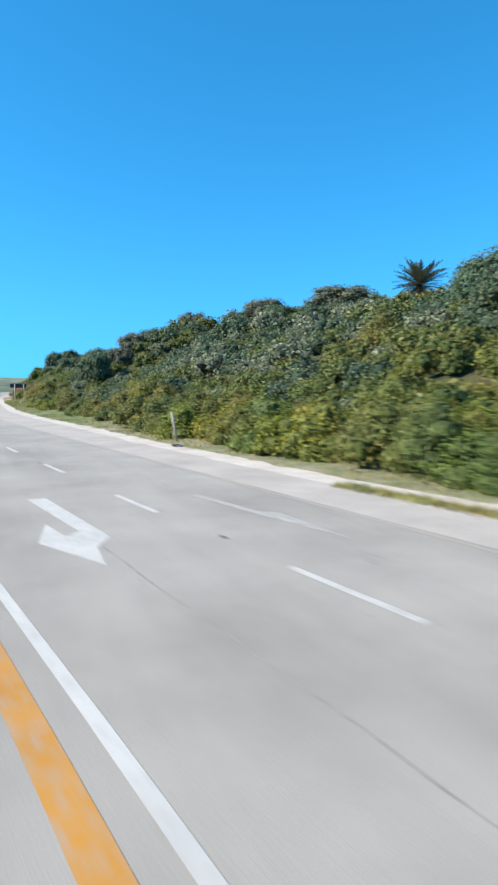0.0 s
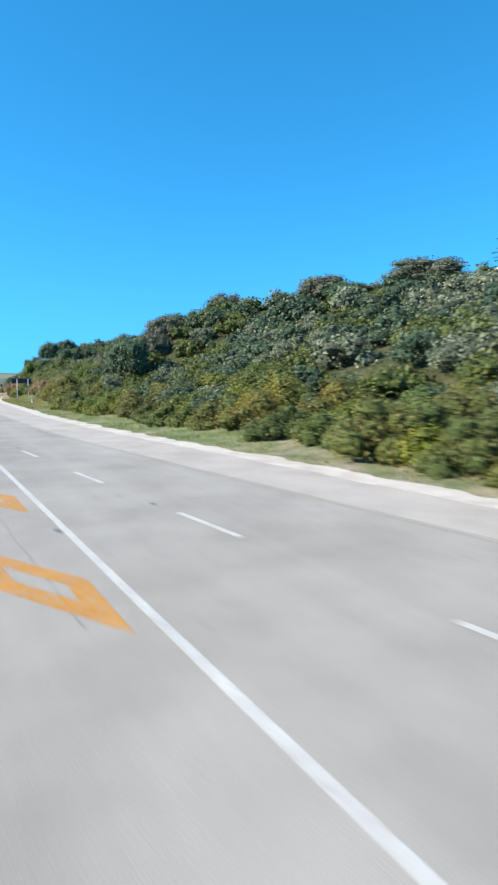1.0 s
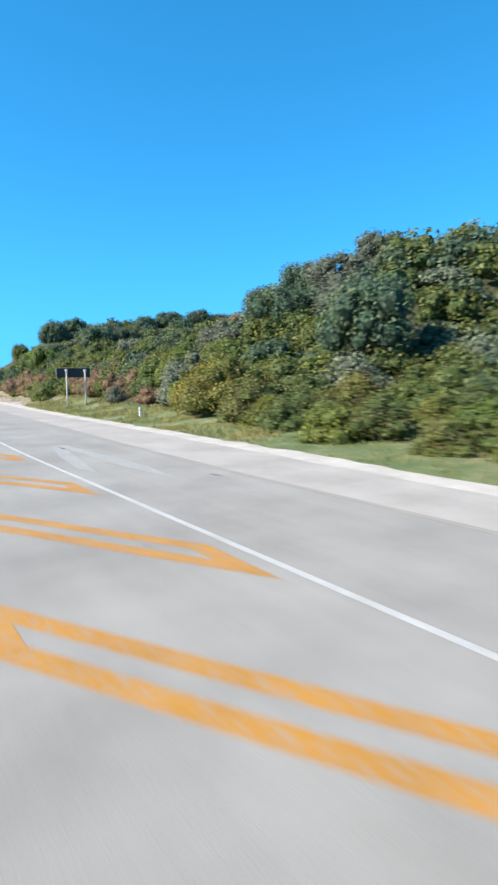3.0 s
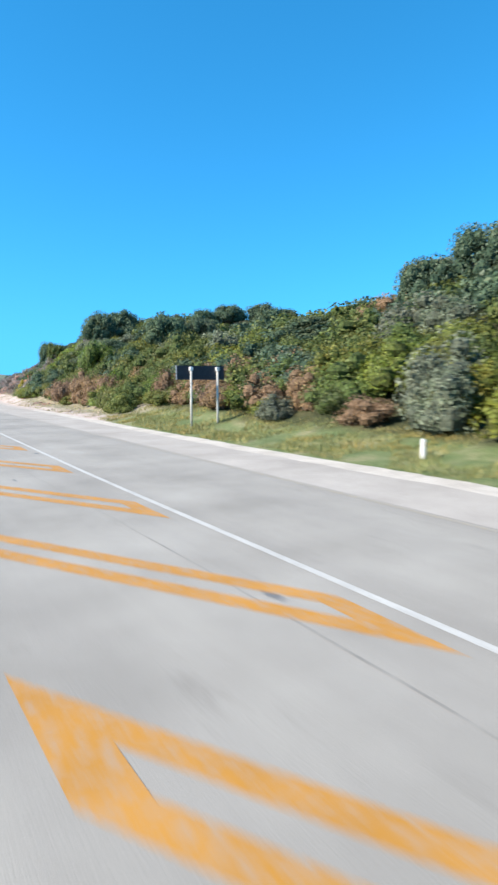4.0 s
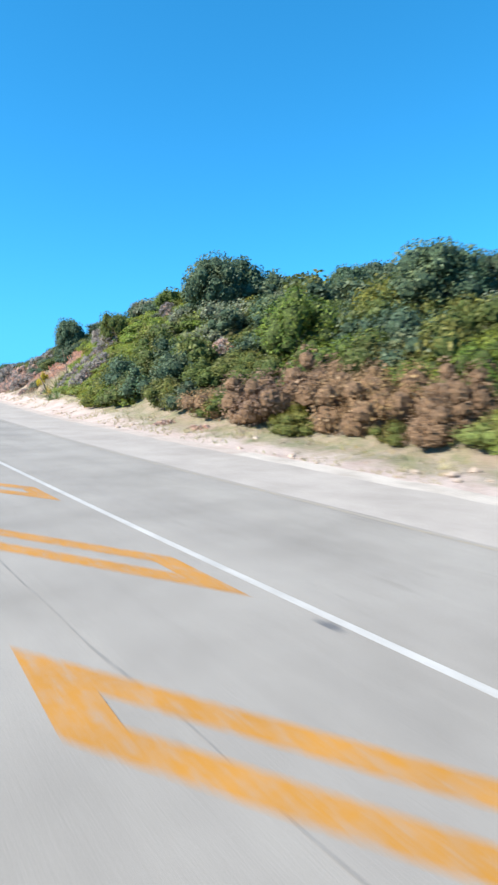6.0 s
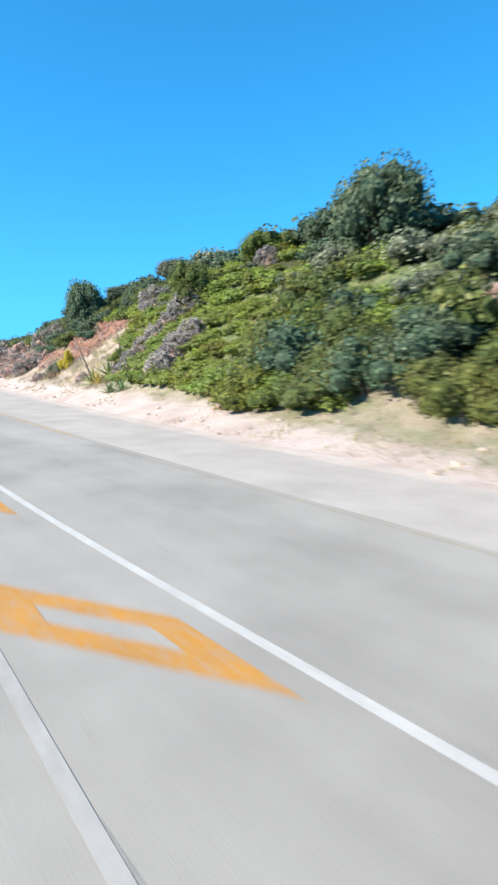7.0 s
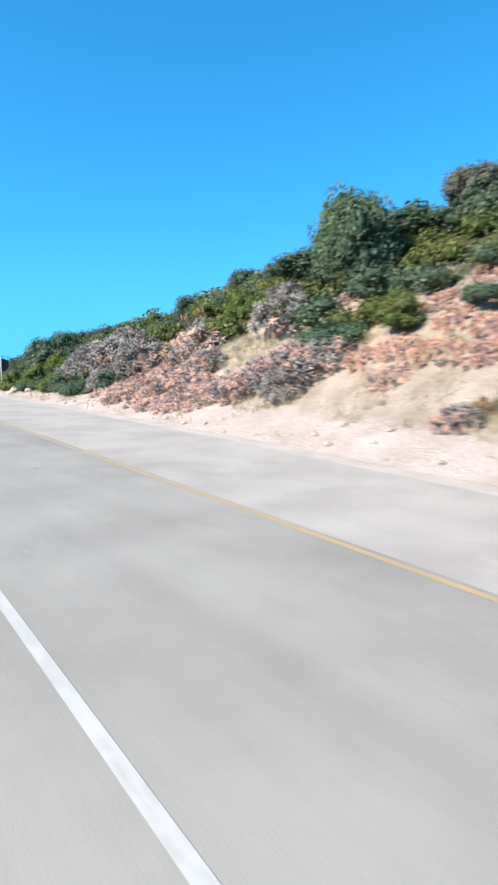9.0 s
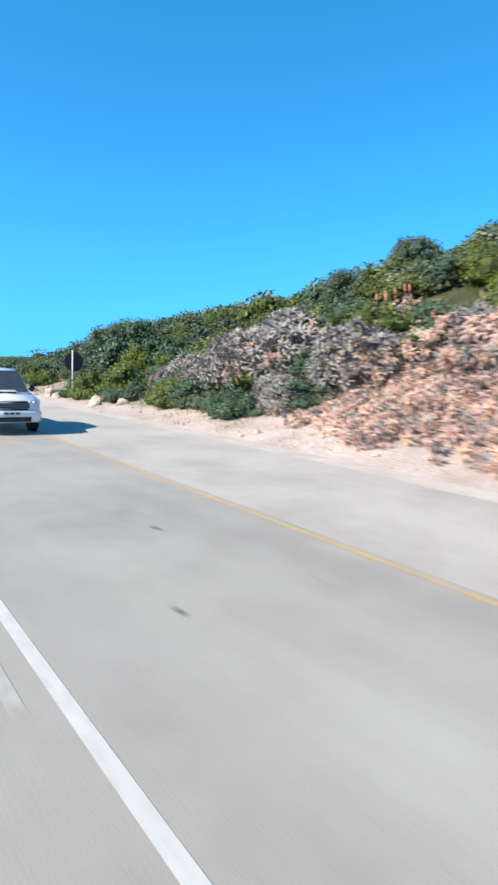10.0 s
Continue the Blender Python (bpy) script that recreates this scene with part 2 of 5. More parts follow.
# ---- curves that the road follows ----
GRID = np.arange(-400.0, 900.0, 1.0)


def track(ys, xs, before=0.0, after=0.228, window=13):
    """A smooth line over the plan: x for every y, straight on at both ends."""
    v = np.interp(GRID, ys, xs)
    v = np.where(GRID < ys[0], xs[0] + before * (GRID - ys[0]), v)
    v = np.where(GRID > ys[-1], xs[-1] + after * (GRID - ys[-1]), v)
    pad = np.pad(v, window, mode="reflect", reflect_type="odd")
    k = np.ones(window) / window
    return np.convolve(pad, k, "same")[window:-window]


WHITE_X = track((2, 9, 13.2, 14.8, 16.1, 18.2, 25, 36, 50, 66, 82, 97, 109, 120, 126, 132, 140, 151, 162, 173, 186, 203), (1.84, 1.55, 1.36, 1.26, 1.26, 1.46, 2.0, 2.94, 4.06, 5.6, 7.24, 9.14, 10.84, 12.4, 13.02, 13.71, 14.72, 16.24, 18.08, 20.2, 22.94, 26.38), after=0.207, window=5)
YELLOW_X = track((5, 36, 51, 64, 78, 91, 105, 125, 140, 158, 172, 186, 200, 214), (7.72, 7.45, 7.65, 8.8, 10.15, 12.1, 14.0, 16.6, 18.3, 21.2, 23.95, 27.0, 29.9, 32.75), after=0.205)
EDGE_X = track((8, 20, 34, 50, 66, 84, 107, 124, 143, 160, 176, 190, 206, 228), (10.5, 10.15, 10.75, 11.05, 12.1, 14.5, 17.3, 20.05, 22.8, 25.6, 29.6, 33.1, 36.4, 40.3), after=0.2)
DRIVE_X = track((0, 24, 41, 73, 85, 103, 123, 150, 164, 186, 199), (0.6, -0.4, -0.28, 2.07, 3.2, 5.7, 8.75, 13.6, 16.85, 21.8, 24.4), after=0.2)


def white_x(y): return float(np.interp(y, GRID, WHITE_X))
def yellow_x(y): return float(np.interp(y, GRID, YELLOW_X))
def edge_x(y): return float(np.interp(y, GRID, EDGE_X))
def drive_x(y): return float(np.interp(y, GRID, DRIVE_X))


HILL_Y = (-60, 40, 78, 92, 110, 140, 158, 172, 200, 230, 246, 264, 330)
HILL_U = (0, 3, 6, 10, 16, 25, 40, 60, 100)
HILL = np.array((
    (0, .15, .5, 1.5, 4, 7.5, 11.5, 15.0, 18), (0, .15, .5, 1.5, 4, 7.0, 11.0, 15.0, 18), (0, .15, .4, 1.2, 3, 7.0, 13.2, 16.5, 18),
    (0, .2, .8, 2.6, 6, 10.8, 14.4, 16.5, 18), (0, .25, 1.2, 3.4, 5, 7.9, 12.6, 16, 18), (0, .35, 1.9, 4.5, 6.1, 6.7, 8.8, 14.5, 18),
    (0, .8, 2.7, 6.1, 8.3, 9.8, 11.8, 13.8, 17), (0, 1.0, 3.5, 6.8, 9.9, 11.8, 13.9, 15.4, 18), (0, 1.0, 2.9, 5.6, 9.2, 12.4, 15.2, 17, 19),
    (0, .5, 1.2, 2.6, 5.0, 7.4, 10.6, 14, 16), (0, .4, .9, 2.3, 4.4, 6.2, 8.4, 11, 13), (0, .2, .3, .7, 1.3, 2.0, 3.4, 6, 9), (0, .1, .2, .4, .8, 1.2, 2, 3, 4)))


def hill(u, y):
    """Height of the ground u metres beyond the road's edge."""
    if u <= 0:
        return -0.06
    y = min(max(y, HILL_Y[0]), HILL_Y[-1])
    j = int(np.searchsorted(HILL_Y, y, side="right")) - 1
    j = min(j, len(HILL_Y) - 2)
    k = (y - HILL_Y[j]) / (HILL_Y[j + 1] - HILL_Y[j])
    k = k * k * (3 - 2 * k)
    z = (1 - k) * np.interp(u, HILL_U, HILL[j]) + k * np.interp(u, HILL_U, HILL[j + 1])
    p = Vector((u * 0.16, y * 0.16, 1.7))
    rough_ = min(u / 6.0, 1.0)
    z += rough_ * 0.55 * noise.noise(p) + min(u / 2.5, 1.0) * 0.12 * noise.noise(p * 5.0)
    return float(z) - 0.03


# ---- mesh helpers ----
def mesh_object(name, verts, faces, mats, parent=None, label="", smooth=False, index=None):
    me = bpy.data.meshes.new(name)
    me.from_pydata([tuple(v) for v in verts], [], [tuple(f) for f in faces])
    for m in (mats if isinstance(mats, (list, tuple)) else [mats]):
        me.materials.append(m)
    if index is not None:
        me.polygons.foreach_set("material_index", np.asarray(index, dtype=np.int32))
    if smooth:
        me.polygons.foreach_set("use_smooth", np.ones(len(me.polygons), dtype=bool))
    me.update()
    ob = new(name, me)
    if parent:
        ob.parent = parent
    if label:
        tagged(ob, label)
    return ob


def part(name, bm, mat, parent, label="", smooth=False):
    me = bpy.data.meshes.new(name)
    bmesh.ops.recalc_face_normals(bm, faces=bm.faces)
    bm.to_mesh(me)
    bm.free()
    me.materials.append(mat)
    if smooth:
        me.polygons.foreach_set("use_smooth", np.ones(len(me.polygons), dtype=bool))
    ob = new(name, me)
    if parent:
        ob.parent = parent
    if label:
        tagged(ob, label)
    return ob


def thing(name, m, label, category, group=""):
    ob = new(name)
    ob.matrix_basis = m
    ob.empty_display_size = 0.2
    return tagged(ob, label, category, group)


def box(bm, x0, y0, z0, x1, y1, z1, bevel=0.0):
    g = bmesh.ops.create_cube(bm, size=1)
    bmesh.ops.scale(bm, vec=(x1 - x0, y1 - y0, z1 - z0), verts=g["verts"])
    bmesh.ops.translate(bm, vec=((x0 + x1) / 2, (y0 + y1) / 2, (z0 + z1) / 2), verts=g["verts"])
    if bevel:
        edges = list({e for v in g["verts"] for e in v.link_edges})
        bmesh.ops.bevel(bm, geom=edges, offset=bevel, segments=2, affect="EDGES")


def tube(points, radii, sides=7):
    """Verts and faces of a tapered tube along the points."""
    verts, faces = [], []
    for i, p in enumerate(points):
        a = Vector(points[max(i - 1, 0)])
        b = Vector(points[min(i + 1, len(points) - 1)])
        q = (b - a).to_track_quat("Z", "Y")
        for s in range(sides):
            an = 2 * math.pi * s / sides
            verts.append(Vector(p) + q @ Vector((radii[i] * math.cos(an), radii[i] * math.sin(an), 0)))
    for i in range(len(points) - 1):
        for s in range(sides):
            a, b = i * sides + s, i * sides + (s + 1) % sides
            faces.append((a, b, b + sides, a + sides))
    faces.append(tuple(range(sides))[::-1])
    faces.append(tuple(range((len(points) - 1) * sides, len(points) * sides)))
    return verts, faces


def joined(pieces):
    verts, faces = [], []
    for v, f in pieces:
        n = len(verts)
        verts += list(v)
        faces += [tuple(i + n for i in q) for q in f]
    return verts, faces


def strip(name, y0, y1, left, right, z, mat, step=2.0, label="", category="", parent=None, ragged=0.0, lift=None):
    """A flat strip along the road between two side curves."""
    ys = list(np.arange(y0, y1, step)) + [y1]
    verts, faces = [], []
    for i, y in enumerate(ys):
        r = ragged * noise.noise(Vector((y * 0.9, z * 50, 3.1))) + 0.5 * ragged * noise.noise(Vector((y * 3.1, z * 50, 9.1))) if ragged else 0
        verts += [(left(y), y, z), (right(y) + r, y, z)]
        if i:
            k = 2 * i
            faces.append((k - 2, k - 1, k + 1, k))
    ob = mesh_object(name, verts, faces, mat, parent)
    return tagged(ob, label, category, kind="structure") if label else ob


# ---- ground, one sheet to the horizon ----
def build_ground():
    ys = [-1800, -900, -400, -200, -120] + list(np.arange(-80, 60, 4.0)) + list(np.arange(60, 250, 2.0)) + list(np.arange(250, 340, 6.0)) + [360, 400, 470, 560, 700, 1000, 1500, 2400]
    us = [-1500, -600, -200, -90, -50, -30, -14, -6, -0.25, 0.12] + list(np.arange(0.6, 12, 0.8)) + list(np.arange(12, 30, 1.8)) + list(np.arange(30, 70, 4.0)) + [80, 95, 115, 150, 220, 400, 800, 1500]
    verts, faces, sand, grassy, dry = [], [], [], [], []
    for y in ys:
        ex = edge_x(min(max(y, -390), 880))
        for u in us:
            z = hill(u, y)
            if u > 100:
                z -= min((u - 100) * 0.05, 16)
            if y > 330:
                z *= max(0.0, 1 - (y - 330) / 400)
            if y < -60:
                z *= max(0.0, 1 - (-60 - y) / 400)
            if u <= 0:
                z = -0.06 if u < -0.2 else -0.035
            verts.append((ex + u, y, z))
            reach = 1.4 + 1.0 * min(max((y - 150) / 10, 0), 1) * min(max((226 - y) / 14, 0), 1)
            along = min(max((y - 115.5) / 4, 0), 1)
            sand.append(along * min(max((reach + 1.2 - u) / 2.4, 0), 1) if u > 0 else 0.0)
            dry.append(min(max((y - 175) / 6, 0), 1) * min(max((224 - y) / 10, 0), 1) * min(max((11.5 - u) / 3, 0), 1) if u > 0 else 0.0)
            if 0 < u < 5:
                dry[-1] = max(dry[-1], along * 0.62, 0.5 * min(max((48 - y) / 10, 0), 1) if y > -80 else 0)
            grassy.append(max(min(max((5.6 - u) / 2.6, 0), 1), 0.62 * min(max((y - 150) / 6, 0), 1) * min(max((15 - u) / 4, 0), 1)) if y < 178 else min(max((9 - u) / 5, 0), 0.75))
    n = len(us)
    for i in range(len(ys) - 1):
        for j in range(n - 1):
            faces.append((i * n + j, i * n + j + 1, (i + 1) * n + j + 1, (i + 1) * n + j))
    ob = mesh_object("ground", verts, faces, M_GROUND, smooth=True)
    for name, values in (("sand", sand), ("grass", grassy), ("dry", dry)):
        ob.data.attributes.new(name, "FLOAT", "POINT").data.foreach_set("value", np.asarray(values, np.float32))
    tagged(ob, "sandy scrub hillside and grass verge rising beside the road", "ground", kind="structure")


build_ground()

strip("road", -300, 700, lambda y: drive_x(y) - 5.5, lambda y: yellow_x(y) + 0.14, 0.0, ASPHALT, 2.0, "pale aged asphalt road surface with dark stains", "road", ragged=0.05)
strip("paved_shoulder", -300, 700, lambda y: yellow_x(y) - 0.1, lambda y: edge_x(y) - 0.75, -0.006, M_PAVED, 1.0, "paler dusty asphalt shoulder beside the road", "shoulder", ragged=0.2)
strip("gravel_edge", -300, 138, lambda y: edge_x(y) - 1.1, lambda y: edge_x(y) + 0.3, -0.014, M_GRAVEL, 0.3, "pale gravel edge with a ragged outer side", "shoulder", ragged=0.35)
strip("sandy_edge", 138, 700, lambda y: edge_x(y) - 1.1, lambda y: edge_x(y) + 0.3, -0.014, M_SANDY, 0.3, "sandy gravel edge with a ragged outer side", "shoulder", ragged=0.7)


# ---- road markings ----
def line_marking(name, y0, y1, centre, width, mat, label, z=0.003, step=1.0):
    return strip(name, y0, y1, lambda y: centre(y) - width / 2, lambda y: centre(y) + width / 2, z, mat, step, label, "road marking")


line_marking("edge_line", -200, 160, yellow_x, 0.11, M_YELLOW_WORN, "nearly worn away yellow edge line along the shoulder")
line_marking("edge_line", 160, 600, yellow_x, 0.12, M_YELLOW, "worn thin yellow edge line along the shoulder")
line_marking("centre_line", -200, 600, white_x, 0.115, M_WHITE, "solid white line along the painted island")
line_marking("island_line", 128, 172.6, lambda y: white_x(y) - float(np.interp(y, (128, 146, 155.5, 160, 163.5, 166, 168, 171, 173), (3.0, 1.92, 1.3, 1.0, 0.84, 0.7, 0.6, 0.5, 0.45))), 0.11, M_FAINT, "worn white line along the near side of the island", 0.0045)
for y0 in (168.2, 180.2, 192.2, 203.2, 215.2):
    tagged(strip("lane_dash", y0, y0 + 4.0, lambda y: white_x(y) - 0.35, lambda y: white_x(y) - 0.24, 0.003, M_FAINT, 1.0), "worn white dash beside the solid line", "road marking", "lane dashes", "structure")
line_marking("island_line", -60, 18.5, lambda y: white_x(y) - 0.39, 0.23, M_ORANGE, "orange line painted beside the white line")

def dash_x(y): return float(np.interp(y, (-20, 4, 11, 17, 23, 36, 48, 54), (5.2, 4.93, 4.69, 4.57, 4.48, 4.55, 4.72, 5.0)))


for k in range(-4, 9):
    y0 = 4.05 + 6.01 * k
    tagged(strip("lane_dash", y0, y0 + 2.1, lambda y: dash_x(y) - 0.06, lambda y: dash_x(y) + 0.06, 0.0045, M_WHITE, 1.0), "short white lane dash on the asphalt", "road marking", "lane dashes", "structure")


def flat_shape(name, outline, mat, label, group="", z=0.003, hole=None):
    bm = bmesh.new()
    loops = [[bm.verts.new((x, y, z)) for x, y in outline]]
    if hole:
        loops.append([bm.verts.new((x, y, z)) for x, y in hole])
        n = len(outline)
        for i in range(n):
            j = (i + 1) % n
            bm.faces.new((loops[0][i], loops[0][j], loops[1][j], loops[1][i]))
    else:
        f = bm.faces.new(loops[0])
        bmesh.ops.triangulate(bm, faces=[f])
    ob = part(name, bm, mat, None)
    for p in ob.data.polygons:
        if p.normal.z < 0:
            ob.data.flip_normals()
            break
    return tagged(ob, label, "road marking", group, "structure")


ISLAND_X = track((-10, 18, 30, 50, 62, 86.5, 97, 106, 117, 127, 146, 160, 164.5), (-0.2, 0.75, 0.6, 1.0, 1.5, 4.0, 5.0, 6.4, 8.3, 10.15, 13.5, 16.72, 17.9), window=5)


def island_left(y):
    """The near side of the painted island, beside the driven lane."""
    return min(float(np.interp(y, GRID, ISLAND_X)), white_x(y) - 0.25)


def chevron(tip):
    """One hollow slanted bar pair of the painted island; tip: where its near corner lies along the road."""
    slant = 2.45
    def corner(x_side, off, inset):
        y = tip + off
        for _ in range(12):
            x = x_side(y) + inset
            y = tip + off + slant * (white_x(tip) - 0.3 - x)
        return x, y
    right = lambda y: white_x(y) - 0.3
    left = island_left
    wide = min(1.0, max(0.25, (right(tip) - left(tip)) / 1.2))
    o = [corner(right, 0.0, 0), corner(right, 2.15, 0), corner(left, 2.15, 0.18), corner(left, 0.0, 0.18)]
    i = [corner(right, 0.74, -0.28 * wide), corner(right, 1.45, -0.28 * wide), corner(left, 1.45, 0.18 + 0.4 * wide), corner(left, 0.74, 0.18 + 0.4 * wide)]
    if right(tip) - left(tip) < 1.0:
        i = None
    flat_shape("chevron_marking", o, M_ORANGE, "hollow slanted orange chevron bar on the road island", "island chevrons", hole=i)


for k in range(24):
    chevron(19.6 + 6.02 * k)

flat_shape("turn_arrow", [(2.97, 12.5), (3.32, 12.45), (3.43, 8.75), (3.08, 8.25), (2.92, 7.35), (2.42, 8.85), (2.79, 10.05), (2.86, 9.1), (3.12, 9.3)], M_WHITE, "white bent arrow painted in the lane")
flat_shape("merge_arrow", [(6.02, 11.4), (6.2, 11.4), (6.36, 9.3), (6.62, 9.0), (6.5, 6.9), (6.2, 9.0)], M_FAINT, "faded white arrow worn into the asphalt")
flat_shape("merge_arrow", [(8.7, 83.4), (9.15, 83.2), (9.0, 80.4), (8.75, 76.6), (8.3, 74.5), (8.25, 77.2), (8.62, 80.6)], M_FAINT, "faded white arrow worn into the asphalt")
flat_shape("merge_arrow", [(8.62, 83.1), (8.75, 82.3), (7.95, 79.0), (7.3, 76.6), (7.18, 77.4), (7.8, 80.3)], M_FAINT, "faded white arrow worn into the asphalt")

# ---- plants ----
def leaf_cloud(rng, centres, radii, count, size, droop=0.2, inner=0.12):
    """Small pointed leaves over a cluster of rounded lobes."""
    centres, radii = np.asarray(centres, float), np.asarray(radii, float)
    area = radii ** 2
    pick = rng.choice(len(radii), count, p=area / area.sum())
    d = rng.normal(size=(count, 3))
    d[:, 2] = d[:, 2] * 0.9 + 0.25
    d /= np.linalg.norm(d, axis=1)[:, None]
    depth = np.where(rng.random(count) < inner, rng.uniform(0.45, 0.85, count), rng.uniform(0.82, 1.12, count))
    p = centres[pick] + d * (radii[pick] * depth)[:, None] * np.array((1.0, 1.0, 0.85))
    # leave out those deep inside another lobe
    dist = np.linalg.norm((p[:, None] - centres[None]) / radii[None, :, None], axis=2)
    keep = (dist.min(axis=1) > 0.42) & (p[:, 2] > 0.03)
    p, d = p[keep], d[keep]
    n = len(p)
    # most leaves turn their face outwards and up to the light, the rest stick out
    wild = np.where(rng.random(n) < 0.3, 1.6, 0.5)[:, None]
    face = d + np.array((0, 0, 0.25)) + rng.normal(size=(n, 3)) * wild
    face /= np.linalg.norm(face, axis=1)[:, None]
    along = rng.normal(size=(n, 3))
    along[:, 2] -= droop
    along -= face * (along * face).sum(axis=1)[:, None]
    along /= np.linalg.norm(along, axis=1)[:, None] + 1e-9
    side = np.cross(face, along)
    ln = size * rng.uniform(0.6, 1.4, n)[:, None]
    wd = ln * rng.uniform(0.42, 0.65, n)[:, None]
    bend = np.cross(along, side) * ln * 0.12
    quad = np.stack([p - along * ln * 0.5, p + side * wd * 0.5 + bend, p + along * ln * 0.5, p - side * wd * 0.5 + bend], 1)
    return quad.reshape(-1, 3), np.arange(4 * n).reshape(-1, 4)


def cube_sphere(n=3):
    """Corners of the quads of a unit sphere, n by n on each side of a cube."""
    out = []
    g = np.linspace(-1, 1, n + 1)
    for ax in range(3):
        for sg in (-1, 1):
            for i in range(n):
                for j in range(n):
                    q = [(g[i], g[j]), (g[i + 1], g[j]), (g[i + 1], g[j + 1]), (g[i], g[j + 1])]
                    for a, b in (q if sg > 0 else q[::-1]):
                        v = np.zeros(3)
                        v[ax], v[(ax + 1) % 3], v[(ax + 2) % 3] = sg, a, b
                        out.append(v / np.linalg.norm(v))
    return np.array(out)


SPHERE = cube_sphere()


LUMP = cube_sphere(2)


def twig_core(width, height, base, seed, fill=0.74):
    """A lumpy dome of dead twigs and leaves."""
    lump = np.array([1 + 0.28 * noise.noise(Vector(tuple(v * 1.9)) + Vector((seed * 2.1, 0, 0))) for v in SPHERE])
    v = SPHERE * lump[:, None] * np.array((width * 0.5 * fill, width * 0.5 * fill, (height - base) * 0.5 * (fill + 0.12)))
    v[:, 2] += base + (height - base) * 0.47
    return v


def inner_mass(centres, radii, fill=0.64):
    """The dense inner leaves and twigs of a crown, lobe by lobe under the outer leaves; their dark colour paints in
    shade.
    """
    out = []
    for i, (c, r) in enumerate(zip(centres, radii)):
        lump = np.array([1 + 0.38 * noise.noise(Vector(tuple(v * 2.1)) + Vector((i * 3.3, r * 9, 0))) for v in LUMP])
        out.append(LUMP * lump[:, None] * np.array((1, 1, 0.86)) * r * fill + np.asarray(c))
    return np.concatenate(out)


def raw_mesh(name, verts, quads, mat, core=0):
    me = bpy.data.meshes.new(name)
    me.vertices.add(len(verts))
    me.vertices.foreach_set("co", np.asarray(verts, np.float32).ravel())
    n = len(quads)
    me.loops.add(4 * n)
    me.loops.foreach_set("vertex_index", np.asarray(quads, np.int32).ravel())
    me.polygons.add(n)
    me.polygons.foreach_set("loop_start", np.arange(0, 4 * n, 4, dtype=np.int32))
    me.polygons.foreach_set("loop_total", np.full(n, 4, dtype=np.int32))
    me.materials.append(mat)
    # core quads take the colour with the crown's shade painted in
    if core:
        me.materials.append(INNER_SHADE[mat.name])
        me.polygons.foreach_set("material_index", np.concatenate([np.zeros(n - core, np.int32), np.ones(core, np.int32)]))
    me.update(calc_edges=True)
    return me


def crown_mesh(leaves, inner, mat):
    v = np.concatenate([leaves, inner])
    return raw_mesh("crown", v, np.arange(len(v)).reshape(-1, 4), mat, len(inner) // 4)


def lobes(rng, width, height, n):
    """Lobe centres and radii of a mounded crown that stands on the ground."""
    c, r = [], []
    for i in range(n):
        a = rng.uniform(0, 2 * math.pi)
        k = math.sqrt(rng.random()) * 0.62
        top = height * (1 - 0.55 * (k / 0.62) ** 2)
        rad = rng.uniform(0.14, 0.27) * min(width, height * 1.3)
        z = rng.uniform(0.2, 0.9) * max(top - rad * 0.8, rad * 0.6)
        c.append((k * width * 0.5 * 1.35 * math.cos(a), k * width * 0.5 * 1.35 * math.sin(a), max(z, rad * 0.55)))
        r.append(rad)
    return c, r


def shrub(name, label, category, seed, width, height, leaf, leaves, mat, n=19, droop=0.2, group=""):
    """A bush: branching stems and a lobed crown of leaves, about its foot."""
    rng = np.random.default_rng(seed)
    c, r = lobes(rng, width, height, n)
    ob = thing(name, Matrix(), label, category, group)
    pieces = []
    for (x, y, z), rad in list(zip(c, r))[:8]:
        mid = (x * 0.35 + rng.uniform(-.1, .1), y * 0.35 + rng.uniform(-.1, .1), z * 0.55)
        pieces.append(tube([(x * 0.06, y * 0.06, -0.25), mid, (x, y, z + rad * 0.3)], [0.045, 0.03, 0.01], 5))
    v, f = joined(pieces)
    mesh_object("stem", v, f, M_BARK, ob)
    lv, lq = leaf_cloud(rng, c, r, leaves, leaf, droop)
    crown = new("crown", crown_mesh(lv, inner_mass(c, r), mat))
    crown.parent = ob
    return ob


